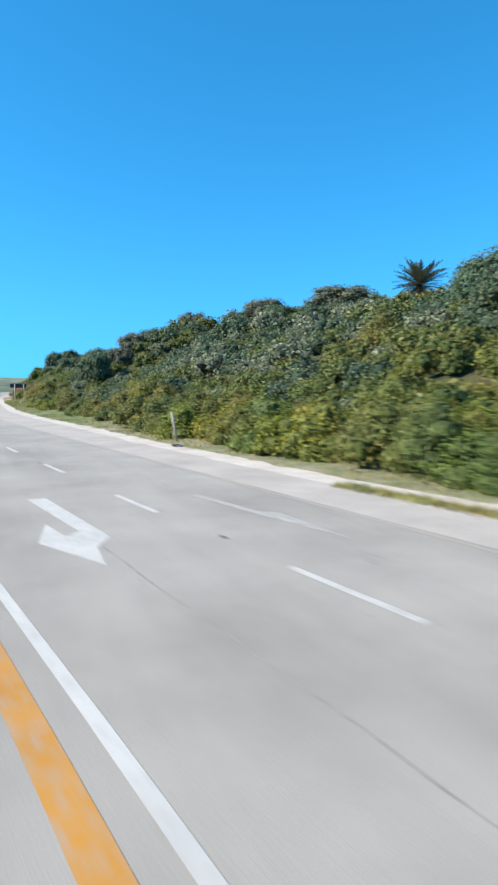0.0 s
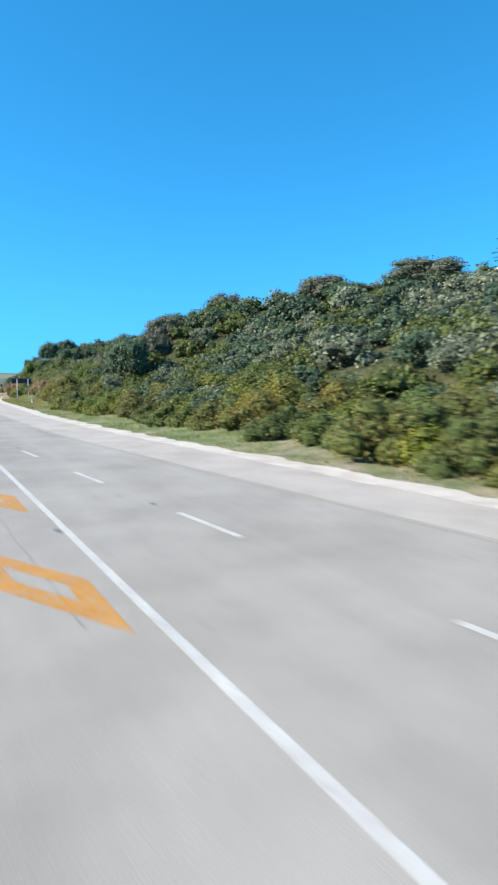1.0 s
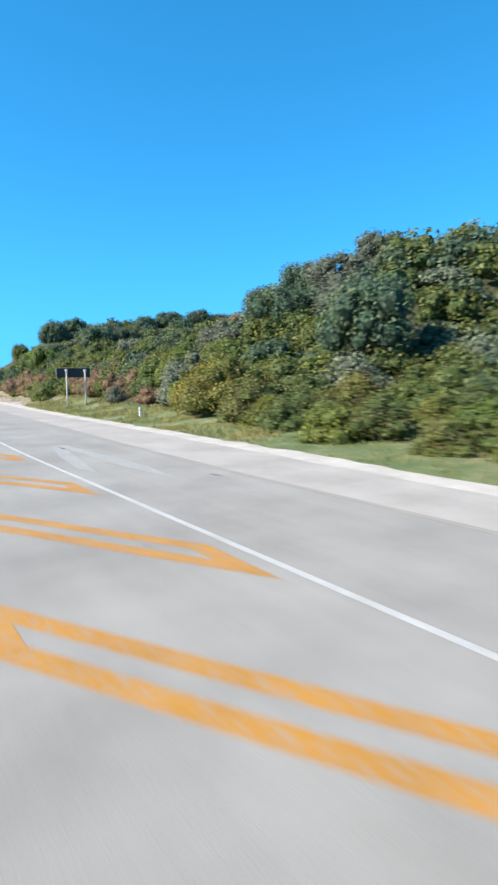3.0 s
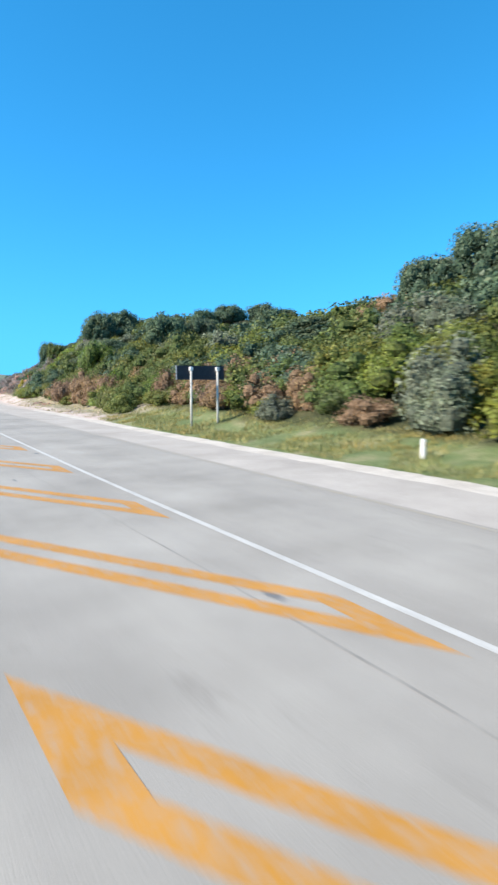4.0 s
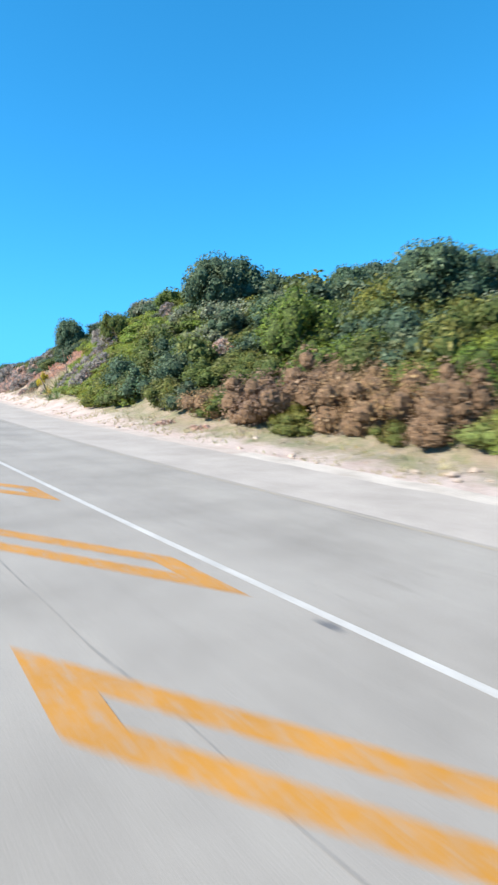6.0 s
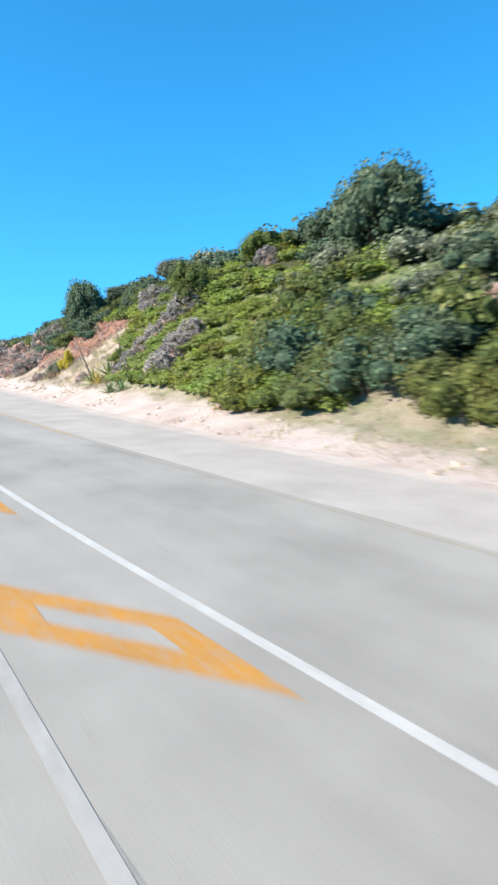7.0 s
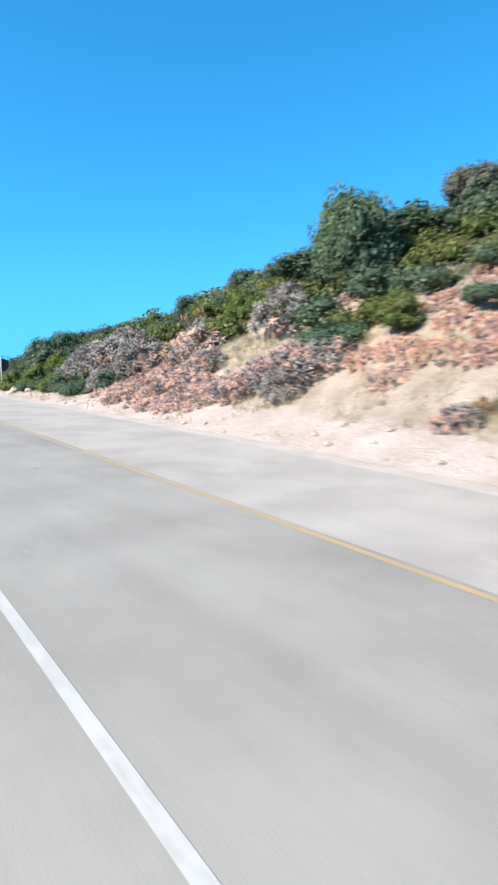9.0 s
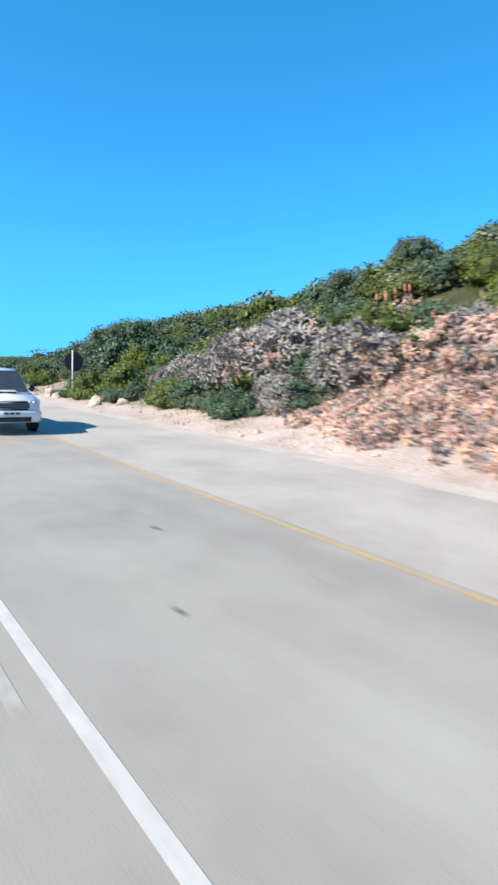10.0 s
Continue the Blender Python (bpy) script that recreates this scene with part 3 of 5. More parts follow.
def tree(name, label, seed, width, height, leaf, leaves, mat, n=26, group=""):
    """A low wind-shaped tree: forked trunk and limbs in a dense domed crown."""
    rng = np.random.default_rng(seed)
    ob = thing(name, Matrix(), label, "tree", group)
    c, r = [], []
    for i in range(n):
        a = i * 2.4 + rng.uniform(-.4, .4)
        up = -0.55 + 1.5 * ((i + 0.5) / n)
        k = math.sqrt(max(0.0, 1 - min(abs(up), 1.0) ** 2))
        rad = rng.uniform(0.13, 0.22) * width
        far = rng.uniform(0.62, 0.8)
        c.append((k * far * width * 0.5 * math.cos(a), k * far * width * 0.5 * math.sin(a), height * (0.5 + 0.5 * far * up) - rad * 0.15))
        r.append(rad)
    pieces = [tube([(0, 0, -0.4), (0.1, 0.05, height * 0.22), (0.05, -0.1, height * 0.45)], [0.2, 0.15, 0.1], 8)]
    for (x, y, z), rad in list(zip(c, r))[8:20]:
        pieces.append(tube([(0.08, 0, height * 0.2), (x * 0.5, y * 0.5, z * 0.65), (x, y, z + rad * 0.4)], [0.1, 0.06, 0.02], 5))
    v, f = joined(pieces)
    mesh_object("trunk", v, f, M_BARK, ob)
    lv, lq = leaf_cloud(rng, c, r, leaves, leaf, 0.2, 0.06)
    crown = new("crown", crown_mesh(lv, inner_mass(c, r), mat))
    crown.parent = ob
    return ob


def protos(name, label, category, seed, number, width, height, leaf, leaves, mat, group):
    return [shrub(name, label, category, seed + i, width, height, leaf, leaves, mat, group=group) for i in range(number)]


KINDS = {
    "bright": protos("shrub", "bright yellow-green bush with fine leaves beside the verge", "bush", 11, 2, 2.6, 2.2, 0.12, 2600, F_BRIGHT, "bright roadside bushes"),
    "green": protos("shrub", "dense green coastal bush on the sandy slope", "bush", 21, 2, 2.8, 2.2, 0.12, 2600, F_GREEN, "green hillside bushes"),
    "dark": protos("shrub", "dark green leathery bush on the hillside", "bush", 31, 2, 3.0, 2.4, 0.125, 2700, F_DARK, "dark hillside bushes"),
    "grey": protos("shrub", "silvery grey-green bush with pale leaves on the hill", "bush", 41, 1, 2.8, 2.4, 0.12, 2800, F_GREY, "grey hillside bushes"),
    "dry": protos("shrub", "dry reddish-brown bush with withered leaves", "bush", 51, 2, 2.4, 2.0, 0.10, 2500, F_DRY, "dry brown bushes"),
    "lime": protos("shrub", "low pale yellow-green bush on the sunny bank", "bush", 15, 2, 2.6, 2.2, 0.11, 2400, F_LIME, "pale green bushes"),
    "gold": protos("shrub", "golden-yellow flowering bush at the foot of the slope", "bush", 61, 1, 3.2, 2.8, 0.13, 4000, F_GOLD, "golden bushes"),
    "yellow": protos("shrub", "small bush covered in bright yellow flowers on the dry bank", "bush", 65, 1, 2.6, 2.4, 0.10, 2600, F_YELLOW, "yellow flowering bushes"),
    "tree": [tree("tree", "dark round-crowned coastal tree on the hilltop", 71 + i, 5.0, 4.2, 0.18, 5000, F_DARK, group="hilltop trees") for i in range(2)],
    "lighttree": [tree("tree", "green round-crowned bush tree on the slope", 76 + i, 5.0, 4.2, 0.16, 5000, F_GREEN, group="slope trees") for i in range(2)],
    "greytree": [tree("tree", "grey-leaved wind-shaped tree on the hilltop", 81 + i, 6.0, 5.0, 0.20, 5200, F_GREY, group="grey hilltop trees") for i in range(2)],
}
SPAN = {"tree": (5.0, 4.2), "lighttree": (5.0, 4.2), "greytree": (6.0, 5.0)}
USED = {k: 0 for k in KINDS}


def put(key, m):
    """One more plant of a kind at the pose m."""
    made, i = KINDS[key], USED[key]
    USED[key] += 1
    if i < len(made):
        made[i].matrix_basis = m
        return made[i]
    first = made[i % len(made)]
    return copy_thing(first, m @ Matrix.Diagonal((*(1 / k for k in first.scale), 1)))


def plant(key, y, u, scale=1.0, tall=1.0, sink=0.15):
    """Put one plant of a kind at y along the road and u metres beyond its edge."""
    m = Matrix.LocRotScale((edge_x(y) + u, y, hill(u, y) - sink), Euler((random.uniform(-.06, .06), random.uniform(-.06, .06), random.uniform(0, 6.283))),
                           (scale * random.uniform(.92, 1.08), scale * random.uniform(.92, 1.08), scale * tall))
    return put(key, m)


def crest(key, x, y, top, width):
    """A hilltop tree whose crown reaches the given height."""
    z = hill(x - edge_x(y), y) - 0.3
    w, h = SPAN[key]
    return put(key, Matrix.LocRotScale((x, y, z), Euler((0, 0, random.uniform(0, 6.283))), (width / w, width / w, max(top - z, 2.0) / h)))


def bare(y, u):
    """The open dry slope among the aloes, where no bush grows."""
    if 22.4 < y < 24.6 and u < 2.4:
        return True
    return 172.6 + (u - 2.2) * 1.4 < y < 193 and u < 9.8


def scatter(y0, y1, u0, u1, count, gap):
    spots, tries = [], 0
    while len(spots) < count and tries < count * 15:
        tries += 1
        y, u = random.uniform(y0, y1), random.uniform(u0, u1)
        if not bare(y, u) and all((y - a) ** 2 + (u - b) ** 2 > gap * gap for a, b in spots):
            spots.append((y, u))
    return spots


def zone(y0, y1, u0, u1, count, mix, size=(0.8, 1.2), tall=(0.8, 1.2), gap=1.2):
    """Scatter single plants over a stretch of the slope."""
    keys = [k for k, w in mix for _ in range(w)]
    for y, u in scatter(y0, y1, u0, u1, count, gap):
        plant(random.choice(keys), y, u, random.uniform(*size), random.uniform(*tall))


THICK = {"green": (F_GREEN, [], []), "dark": (F_DARK, [], []), "grey": (F_GREY, [], []), "dry": (F_DRY, [], []), "bright": (F_BRIGHT, [], []), "lime": (F_LIME, [], [])}
CLOUDS, CORES = [], []
for _s in range(5):
    _r = np.random.default_rng(200 + _s)
    _l = lobes(_r, 2.8, 2.2, 13)
    CLOUDS.append((leaf_cloud(_r, *_l, 1000, 0.17, 0.2, 0.12)[0], leaf_cloud(_r, *_l, 540, 0.23, 0.2, 0.12)[0]))
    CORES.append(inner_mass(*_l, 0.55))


def thicket(y0, y1, u0, u1, count, mix, size=(1.0, 1.5), tall=(0.8, 1.1), gap=2.2):
    """Scatter bushes that stand too far off to be told apart, into one mass for each leaf."""
    keys = [k for k, w in mix for _ in range(w)]
    for y, u in scatter(y0, y1, u0, u1, count, gap):
        pick = random.randrange(5)
        cloud = CLOUDS[pick][0 if 7 <= u < 15 and size[1] > 0.9 else 1]
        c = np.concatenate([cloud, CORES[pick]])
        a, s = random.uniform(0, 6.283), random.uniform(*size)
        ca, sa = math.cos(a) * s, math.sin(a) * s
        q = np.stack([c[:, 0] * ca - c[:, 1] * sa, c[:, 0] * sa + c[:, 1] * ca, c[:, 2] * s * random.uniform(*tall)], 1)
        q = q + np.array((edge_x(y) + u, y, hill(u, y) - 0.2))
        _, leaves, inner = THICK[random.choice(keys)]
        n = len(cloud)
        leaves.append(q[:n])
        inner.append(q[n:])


random.seed(4)
# first stretch: dense bush down to a narrow verge, grey crowns on top
zone(4, 34, 2.0, 6.0, 44, [("bright", 5), ("green", 3), ("gold", 1)], (0.85, 1.2), (0.8, 1.1), 1.45)
zone(34, 81.5, 2.9, 8.0, 54, [("bright", 3), ("green", 4), ("gold", 1)], (0.7, 1.1), (0.7, 1.0), 1.6)
thicket(2, 90, 6.8, 15, 128, [("bright", 3), ("green", 7), ("dark", 3), ("grey", 1)], (0.85, 1.3), (0.8, 1.1), 1.75)
thicket(2, 92, 15, 27, 135, [("green", 6), ("dark", 6), ("grey", 2)], (1.0, 1.6), (0.8, 1.05), 2.0)
thicket(4, 100, 27, 46, 95, [("green", 4), ("dark", 6), ("grey", 2)], (1.2, 1.9), (0.75, 1.0), 3.2)
# middle stretch: sign, golden bush, brown scrub
zone(92, 104, 6.8, 9.5, 9, [("bright", 3), ("green", 3)], (1.0, 1.4), (1.0, 1.3), 1.6)
zone(104, 122, 6.6, 8.6, 14, [("dry", 2), ("green", 3), ("dark", 1)], (0.9, 1.2), (0.9, 1.2), 1.5)
zone(122, 130.5, 2.8, 6, 10, [("green", 5), ("bright", 3), ("dry", 1)], (0.85, 1.25), (0.9, 1.2), 1.5)
zone(130.5, 148, 6.2, 8.4, 15, [("green", 5), ("bright", 2)], (0.85, 1.25), (0.9, 1.2), 1.5)
zone(148, 160, 2.6, 6, 14, [("green", 5), ("bright", 2), ("dark", 1)], (0.85, 1.25), (0.9, 1.2), 1.5)
thicket(86, 162, 7.3, 15, 90, [("green", 5), ("bright", 1), ("dark", 2), ("grey", 1)], (0.9, 1.35), (0.85, 1.15), 2.0)
thicket(86, 172, 15, 30, 95, [("green", 3), ("dark", 4), ("grey", 1)], (1.1, 1.7), (0.8, 1.0), 2.7)
# last stretch: low green scrub above a bare sandy foot
thicket(155, 180, 3.3, 9, 270, [("lime", 5), ("bright", 2)], (0.42, 0.66), (0.55, 0.8), 0.65)
zone(156, 178, 3.2, 8, 55, [("lime", 6), ("bright", 1)], (0.5, 0.8), (0.5, 0.7), 0.95)
thicket(158, 192, 8, 15, 125, [("lime", 5), ("bright", 2), ("green", 1), ("grey", 1)], (0.55, 0.9), (0.55, 0.8), 1.15)
thicket(186, 240, 7.5, 15, 85, [("green", 4), ("dark", 5)], (0.8, 1.2), (0.75, 1.0), 1.8)
thicket(165, 262, 14, 30, 120, [("green", 3), ("dark", 5), ("grey", 1)], (1.0, 1.5), (0.75, 1.0), 2.4)
zone(212, 262, 1.8, 7.5, 50, [("dark", 4), ("green", 3)], (0.7, 1.1), (0.7, 1.0), 1.5)
thicket(232, 256, 6, 30, 36, [("dark", 4), ("green", 2)], (1.1, 1.6), (0.7, 1.0), 2.6)
thicket(256, 335, 6, 30, 70, [("dark", 4), ("green", 2)], (0.8, 1.2), (0.55, 0.8), 2.4)
for _k, _y, _u, _s in (("bright", 86.6, 5.2, 1.6), ("bright", 84.6, 4.4, 1.3), ("green", 86.0, 7.4, 1.5), ("bright", 83.4, 4.6, 1.1), ("green", 81.6, 5.2, 1.2), ("dark", 196.4, 6.3, 0.95), ("dark", 218.2, 2.5, 0.9), ("green", 193.6, 6.6, 0.9), ("green", 194.6, 7.6, 0.9), ("dark", 190.2, 7.9, 0.8), ("green", 101.0, 5.8, 1.0), ("green", 102.2, 6.8, 1.2), ("bright", 106.0, 5.4, 0.8), ("green", 108.9, 5.4, 1.1), ("green", 113.2, 5.4, 0.9), ("bright", 119.8, 4.6, 0.9), ("bright", 118.6, 5.4, 1.0), ("lime", 131.0, 4.0, 0.9), ("bright", 134.4, 3.5, 0.7), ("lime", 129.6, 3.6, 0.8), ("bright", 139.0, 3.3, 0.75), ("green", 144.8, 3.6, 0.9), ("green", 220.5, 2.6, 0.8), ("green", 209.8, 6.4, 0.7)):
    plant(_k, _y, _u, _s, 0.75)
for _k, _y, _u, _s, _t in (("bright", 25.6, 2.7, 1.0, 1.1), ("gold", 21.4, 2.9, 0.8, 0.9), ("bright", 19.4, 2.4, 0.95, 1.0), ("bright", 28.0, 3.2, 1.05, 1.0), ("gold", 24.0, 4.0, 0.9, 0.95), ("bright", 17.4, 2.3, 1.0, 1.0), ("grey", 95.2, 5.6, 1.1, 1.2), ("grey", 96.2, 6.9, 1.25, 1.25), ("green", 126.6, 7.0, 1.15, 1.0), ("bright", 124.4, 7.2, 1.15, 1.0), ("dry", 128.8, 7.2, 1.1, 1.1), ("green", 126.0, 9.2, 1.25, 1.0), ("green", 123.2, 6.2, 1.0, 1.0), ("green", 128.4, 9.4, 1.2, 1.0), ("bright", 123.8, 9.2, 1.2, 1.0), ("dry", 125.2, 5.4, 0.9, 1.0), ("green", 207.4, 10.4, 1.0, 0.9), ("green", 205.2, 11.0, 1.0, 0.9), ("bright", 206.2, 12.6, 1.1, 0.9), ("green", 209.4, 12.2, 1.1, 0.9), ("yellow", 186.4, 4.2, 0.55, 1.35), ("yellow", 187.7, 4.9, 0.45, 1.1), ("grey", 187.5, 3.5, 0.5, 1.3), ("dry", 186.8, 3.2, 0.45, 1.0), ("dry", 188.6, 3.4, 0.4, 0.8)):
    plant(_k, _y, _u, _s, _t)
for _y, _u, _s in ((88.6, 4.9, 1.35), (91.0, 5.6, 1.25), (31.6, 20.1, 1.2), (139.7, 3.6, 0.45)):
    plant("gold", _y, _u, _s)
for _y, _u, _s in ((100.5, 12.6, 1.4), (103.2, 13.8, 1.4), (105.0, 5.0, 0.7), (57.3, 16.8, 1.2), (57.0, 20.0, 1.1), (58.6, 14.8, 1.0)):
    plant("grey", _y, _u, _s)
for _y, _u, _s, _t in ((98.8, 5.2, 1.0, 0.9), (103.7, 6.0, 1.2, 1.1), (110.2, 4.9, 1.05, 1.0), (107.6, 5.9, 1.2, 1.1), (112.4, 22.5, 1.9, 0.9), (110.6, 24.6, 1.9, 0.9), (113.4, 20.8, 1.6, 0.9), (143.1, 3.3, 1.25, 1.15), (140.9, 3.7, 1.3, 1.2), (136.6, 3.6, 1.25, 1.1), (146.1, 3.4, 1.1, 1.0), (139.6, 5.0, 1.3, 1.2), (43.1, 29.4, 1.3, 0.8),
                       (132.6, 3.9, 1.0, 0.9), (135.4, 5.0, 1.2, 1.2), (133.0, 5.3, 1.1, 1.2), (137.4, 5.0, 1.2, 1.25), (116.6, 5.4, 1.0, 0.95), (114.8, 5.8, 1.15, 1.1), (111.6, 5.9, 1.15, 1.1), (115.4, 7.2, 1.2, 1.2), (112.6, 7.3, 1.2, 1.2)):
    plant("dry", _y, _u, _s, _t)
for _c in (("greytree", 60.4, 72, 18.4, 11), ("greytree", 54.0, 84, 17.4, 7.5), ("tree", 52.5, 77, 15.4, 6), ("greytree", 50.4, 103, 17.2, 6.5), ("tree", 43.5, 107, 14.0, 5), ("tree", 35.8, 23.8, 11.3, 6), ("tree", 43, 29.5, 14.2, 8),
           ("tree", 30.8, 96, 9.2, 5), ("greytree", 31.5, 90, 8.9, 5), ("greytree", 36, 95, 11.8, 5.5), ("tree", 26, 84, 8.0, 5), ("tree", 43.0, 163, 13.2, 5.5), ("tree", 36.9, 140, 9.8, 5), ("tree", 39.1, 142.3, 10.3, 3.8), ("tree", 40.5, 138.6, 9.7, 4), ("tree", 43.2, 166.6, 12.1, 3.4), ("lighttree", 42.5, 171.5, 11.1, 3.2),
           ("tree", 34.4, 148.5, 7.7, 4.5), ("tree", 45.8, 199.3, 10.9, 4.0), ("tree", 48.8, 204.5, 8.8, 4.5), ("tree", 50.0, 198.0, 9.6, 4.5), ("tree", 45.6, 199.6, 7.4, 3.6), ("greytree", 52.5, 202.5, 10.6, 3.5), ("tree", 54.5, 203.5, 10.9, 4), ("tree", 63.0, 163, 15.3, 4.6), ("tree", 67.5, 161, 16.0, 5.2), ("tree", 71.8, 160, 15.2, 4.6), ("tree", 55.6, 160.5, 14.0, 4.2), ("tree", 59.6, 160, 14.9, 4.8), ("greytree", 47.5, 112.6, 13.0, 4.0), ("tree", 37.5, 118, 7.9, 5), ("tree", 38.4, 160.2, 12.3, 4.6), ("lighttree", 37.0, 172.5, 8.6, 3.0), ("lighttree", 30.4, 143.5, 7.0, 3.8), ("tree", 45.8, 133.2, 10.8, 4.5), ("greytree", 56.5, 198.3, 14.0, 4.0), ("tree", 52.5, 218.5, 7.7, 3.0), ("tree", 51.5, 236.5, 5.6, 3.2), ("tree", 40.9, 32.0, 13.1, 4.6), ("tree", 41.5, 110.5, 12.1, 4.5), ("tree", 59.8, 249.5, 6.1, 3.6), ("tree", 50.0, 237.5, 4.9, 3.6), ("tree", 46.8, 107.5, 13.8, 4.5), ("tree", 57.0, 217.2, 10.2, 3.2), ("greytree", 48.8, 115.5, 12.2, 5)):
    crest(*_c)
for _k, (_m, _q, _i) in THICK.items():
    if not _q:
        continue
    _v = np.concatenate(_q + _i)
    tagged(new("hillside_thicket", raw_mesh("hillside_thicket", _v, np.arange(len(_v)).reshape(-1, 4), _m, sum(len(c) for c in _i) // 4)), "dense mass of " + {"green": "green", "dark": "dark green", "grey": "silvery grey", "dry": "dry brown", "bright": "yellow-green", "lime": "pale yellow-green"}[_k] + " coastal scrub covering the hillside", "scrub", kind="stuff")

# ---- succulents ----
def blade_leaf(length, width, lean, droop, turn, lift=0.0, steps=4):
    """One thick pointed leaf that rises, arches and droops; quads of a shallow trough."""
    v = []
    ca, sa = math.cos(turn), math.sin(turn)
    r, z, a = 0.03, lift, lean
    for i in range(steps + 1):
        k = i / steps
        w = width * (1 - k ** 1.6) * 0.5 + 0.002
        n = w * 0.55
        for side, dz in ((-w, n), (0, 0), (w, n)):
            v.append((r * ca - side * sa, r * sa + side * ca, z + dz))
        r += length / steps * math.cos(a)
        z += length / steps * math.sin(a)
        a -= droop / steps
    f = []
    for i in range(steps):
        for j in range(2):
            b = i * 3 + j
            f.append((b, b + 1, b + 4, b + 3))
    return v, f


def rosette_mesh(name, seed, leaves, length, width, lean, droop, mat, steps=4):
    rng = random.Random(seed)
    parts = []
    for i in range(leaves):
        k = i / leaves
        parts.append(blade_leaf(length * rng.uniform(0.75, 1.1), width * rng.uniform(0.85, 1.15), lean[0] + (lean[1] - lean[0]) * k + rng.uniform(-.12, .12),
                                droop * rng.uniform(0.7, 1.3), i * 2.4 + rng.uniform(-.2, .2), 0.10 * k, steps))
    v, f = joined(parts)
    return raw_mesh(name, np.array(v), np.array(f), mat)


ROSE = {
    "live": [rosette_mesh("rosette", 300 + i, 15, 0.36, 0.10, (-0.2, 1.3), 1.7, F_ALOE, 2) for i in range(4)],
    "dry": [rosette_mesh("rosette", 310 + i, 14, 0.34, 0.09, (-0.5, 1.0), 1.9, F_ALOE_DRY, 2) for i in range(4)],
    "red": [rosette_mesh("rosette", 320 + i, 14, 0.34, 0.09, (-0.4, 1.1), 1.8, F_ALOE_RED, 2) for i in range(4)],
}
M_STALK = surface("aloe_stalk", [(0.3, (0.16, 0.12, 0.09)), (0.7, (0.28, 0.22, 0.17))], 8.0)
M_SKIRT = surface("dead_aloe_leaves", [(0.3, (0.20, 0.135, 0.105)), (0.7, (0.37, 0.255, 0.205))], 5.0, 0.95, 25.0, 0.06, 0.4)
M_FLOWER = surface("aloe_flower", [(0.3, (0.50, 0.16, 0.10)), (0.7, (0.66, 0.28, 0.18))], 20.0)
_v, _f = tube([(0, 0, -0.3), (0.03, 0.02, 0.3), (0.0, 0.0, 0.75)], [0.05, 0.045, 0.04], 5)
STALK = bpy.data.meshes.new("stalk")
STALK.from_pydata([tuple(p) for p in _v], [], _f)
STALK.materials.append(M_STALK)


def aloe_clump(label, seed, width, height, heads, dry_share, group, spikes=0, withered="dry"):
    """A mound of branching aloe: a skirt of dead leaves, stalks, each head a rosette of its own."""
    rng = random.Random(seed)
    ob = thing("aloe", Matrix(), label, "aloe", group)
    v = twig_core(width, height * 0.95, -height * 0.95, seed, 0.58)
    skirt = new("dead_leaf_skirt", raw_mesh("dead_leaf_skirt", v, np.arange(len(v)).reshape(-1, 4), M_SKIRT))
    skirt.parent = ob
    for i in range(heads):
        a, k = i * 2.4 + rng.uniform(-.3, .3), math.sqrt(1 - (1 - (i + 0.5) / heads) ** 1.7)
        k = k * (1 + 0.25 * noise.noise(Vector((math.cos(a) * 2, math.sin(a) * 2, seed))))
        x, y = k * width / 2 * math.cos(a), k * width / 2 * math.sin(a)
        z = height * math.sqrt(max(0.02, 1 - 0.96 * min(k, 1.0) ** 2)) * rng.uniform(0.82, 1.1) - 0.05
        kindly = withered if rng.random() < dry_share else "live"
        head = new("rosette", rng.choice(ROSE[kindly]))
        head.parent = ob
        tagged(head, kind="stuff")
        head.matrix_basis = Matrix.LocRotScale((x, y, z), Euler((-math.sin(a) * k * 0.7, math.cos(a) * k * 0.7, rng.uniform(0, 6.28))), Vector((1, 1, 1)) * rng.uniform(0.62, 0.98))
        if i % 13 == 4:
            st = new("stalk", STALK)
            st.parent = ob
            st.matrix_basis = Matrix.LocRotScale((x * 0.8, y * 0.8, z - 0.75), Euler((0, 0, a)), Vector((1, 1, 0.9)))
        if i < spikes:
            sv, sf = joined([tube([(0, 0, 0), (0.02, 0, 0.45)], [0.018, 0.014], 5), tube([(0.02, 0, 0.42), (0.02, 0, 0.5), (0.03, 0, 0.72), (0.03, 0, 0.82)], [0.02, 0.06, 0.05, 0.01], 8)])
            fl = mesh_object("flower_spike", sv, sf, M_FLOWER, ob, "orange-red flower spike")
            fl.location = (x, y, z)
    return ob


GREY_A = "dense grey-mauve aloe mound of drooping leaf rosettes on the bank"
MIX_A = "aloe mound half withered to orange-brown on the bank"
DRY_A = "withered orange-brown aloe lying low on the sandy bank"
ALOES = {
    "grey": [aloe_clump(GREY_A, 401 + i, 2.6, 1.5, 84, 0.04, "grey aloe mounds") for i in range(2)],
    "mix": [aloe_clump(MIX_A, 411 + i, 2.4, 1.15, 76, 0.4, "half-withered aloe mounds") for i in range(2)],
    "dry": [aloe_clump(DRY_A, 421 + i, 2.4, 0.55, 44, 0.8, "withered aloes") for i in range(2)],
    "red": [aloe_clump("withered salmon-red aloe spread over the open slope", 441 + i, 2.3, 0.6, 34, 0.95, "withered red aloes", withered="red") for i in range(2)],
    "bloom": [aloe_clump("withered aloe with orange-red flower spikes on the slope", 431, 1.6, 0.8, 14, 0.7, "flowering aloes", spikes=3)],
}
ALOE_USED = {k: 0 for k in ALOES}


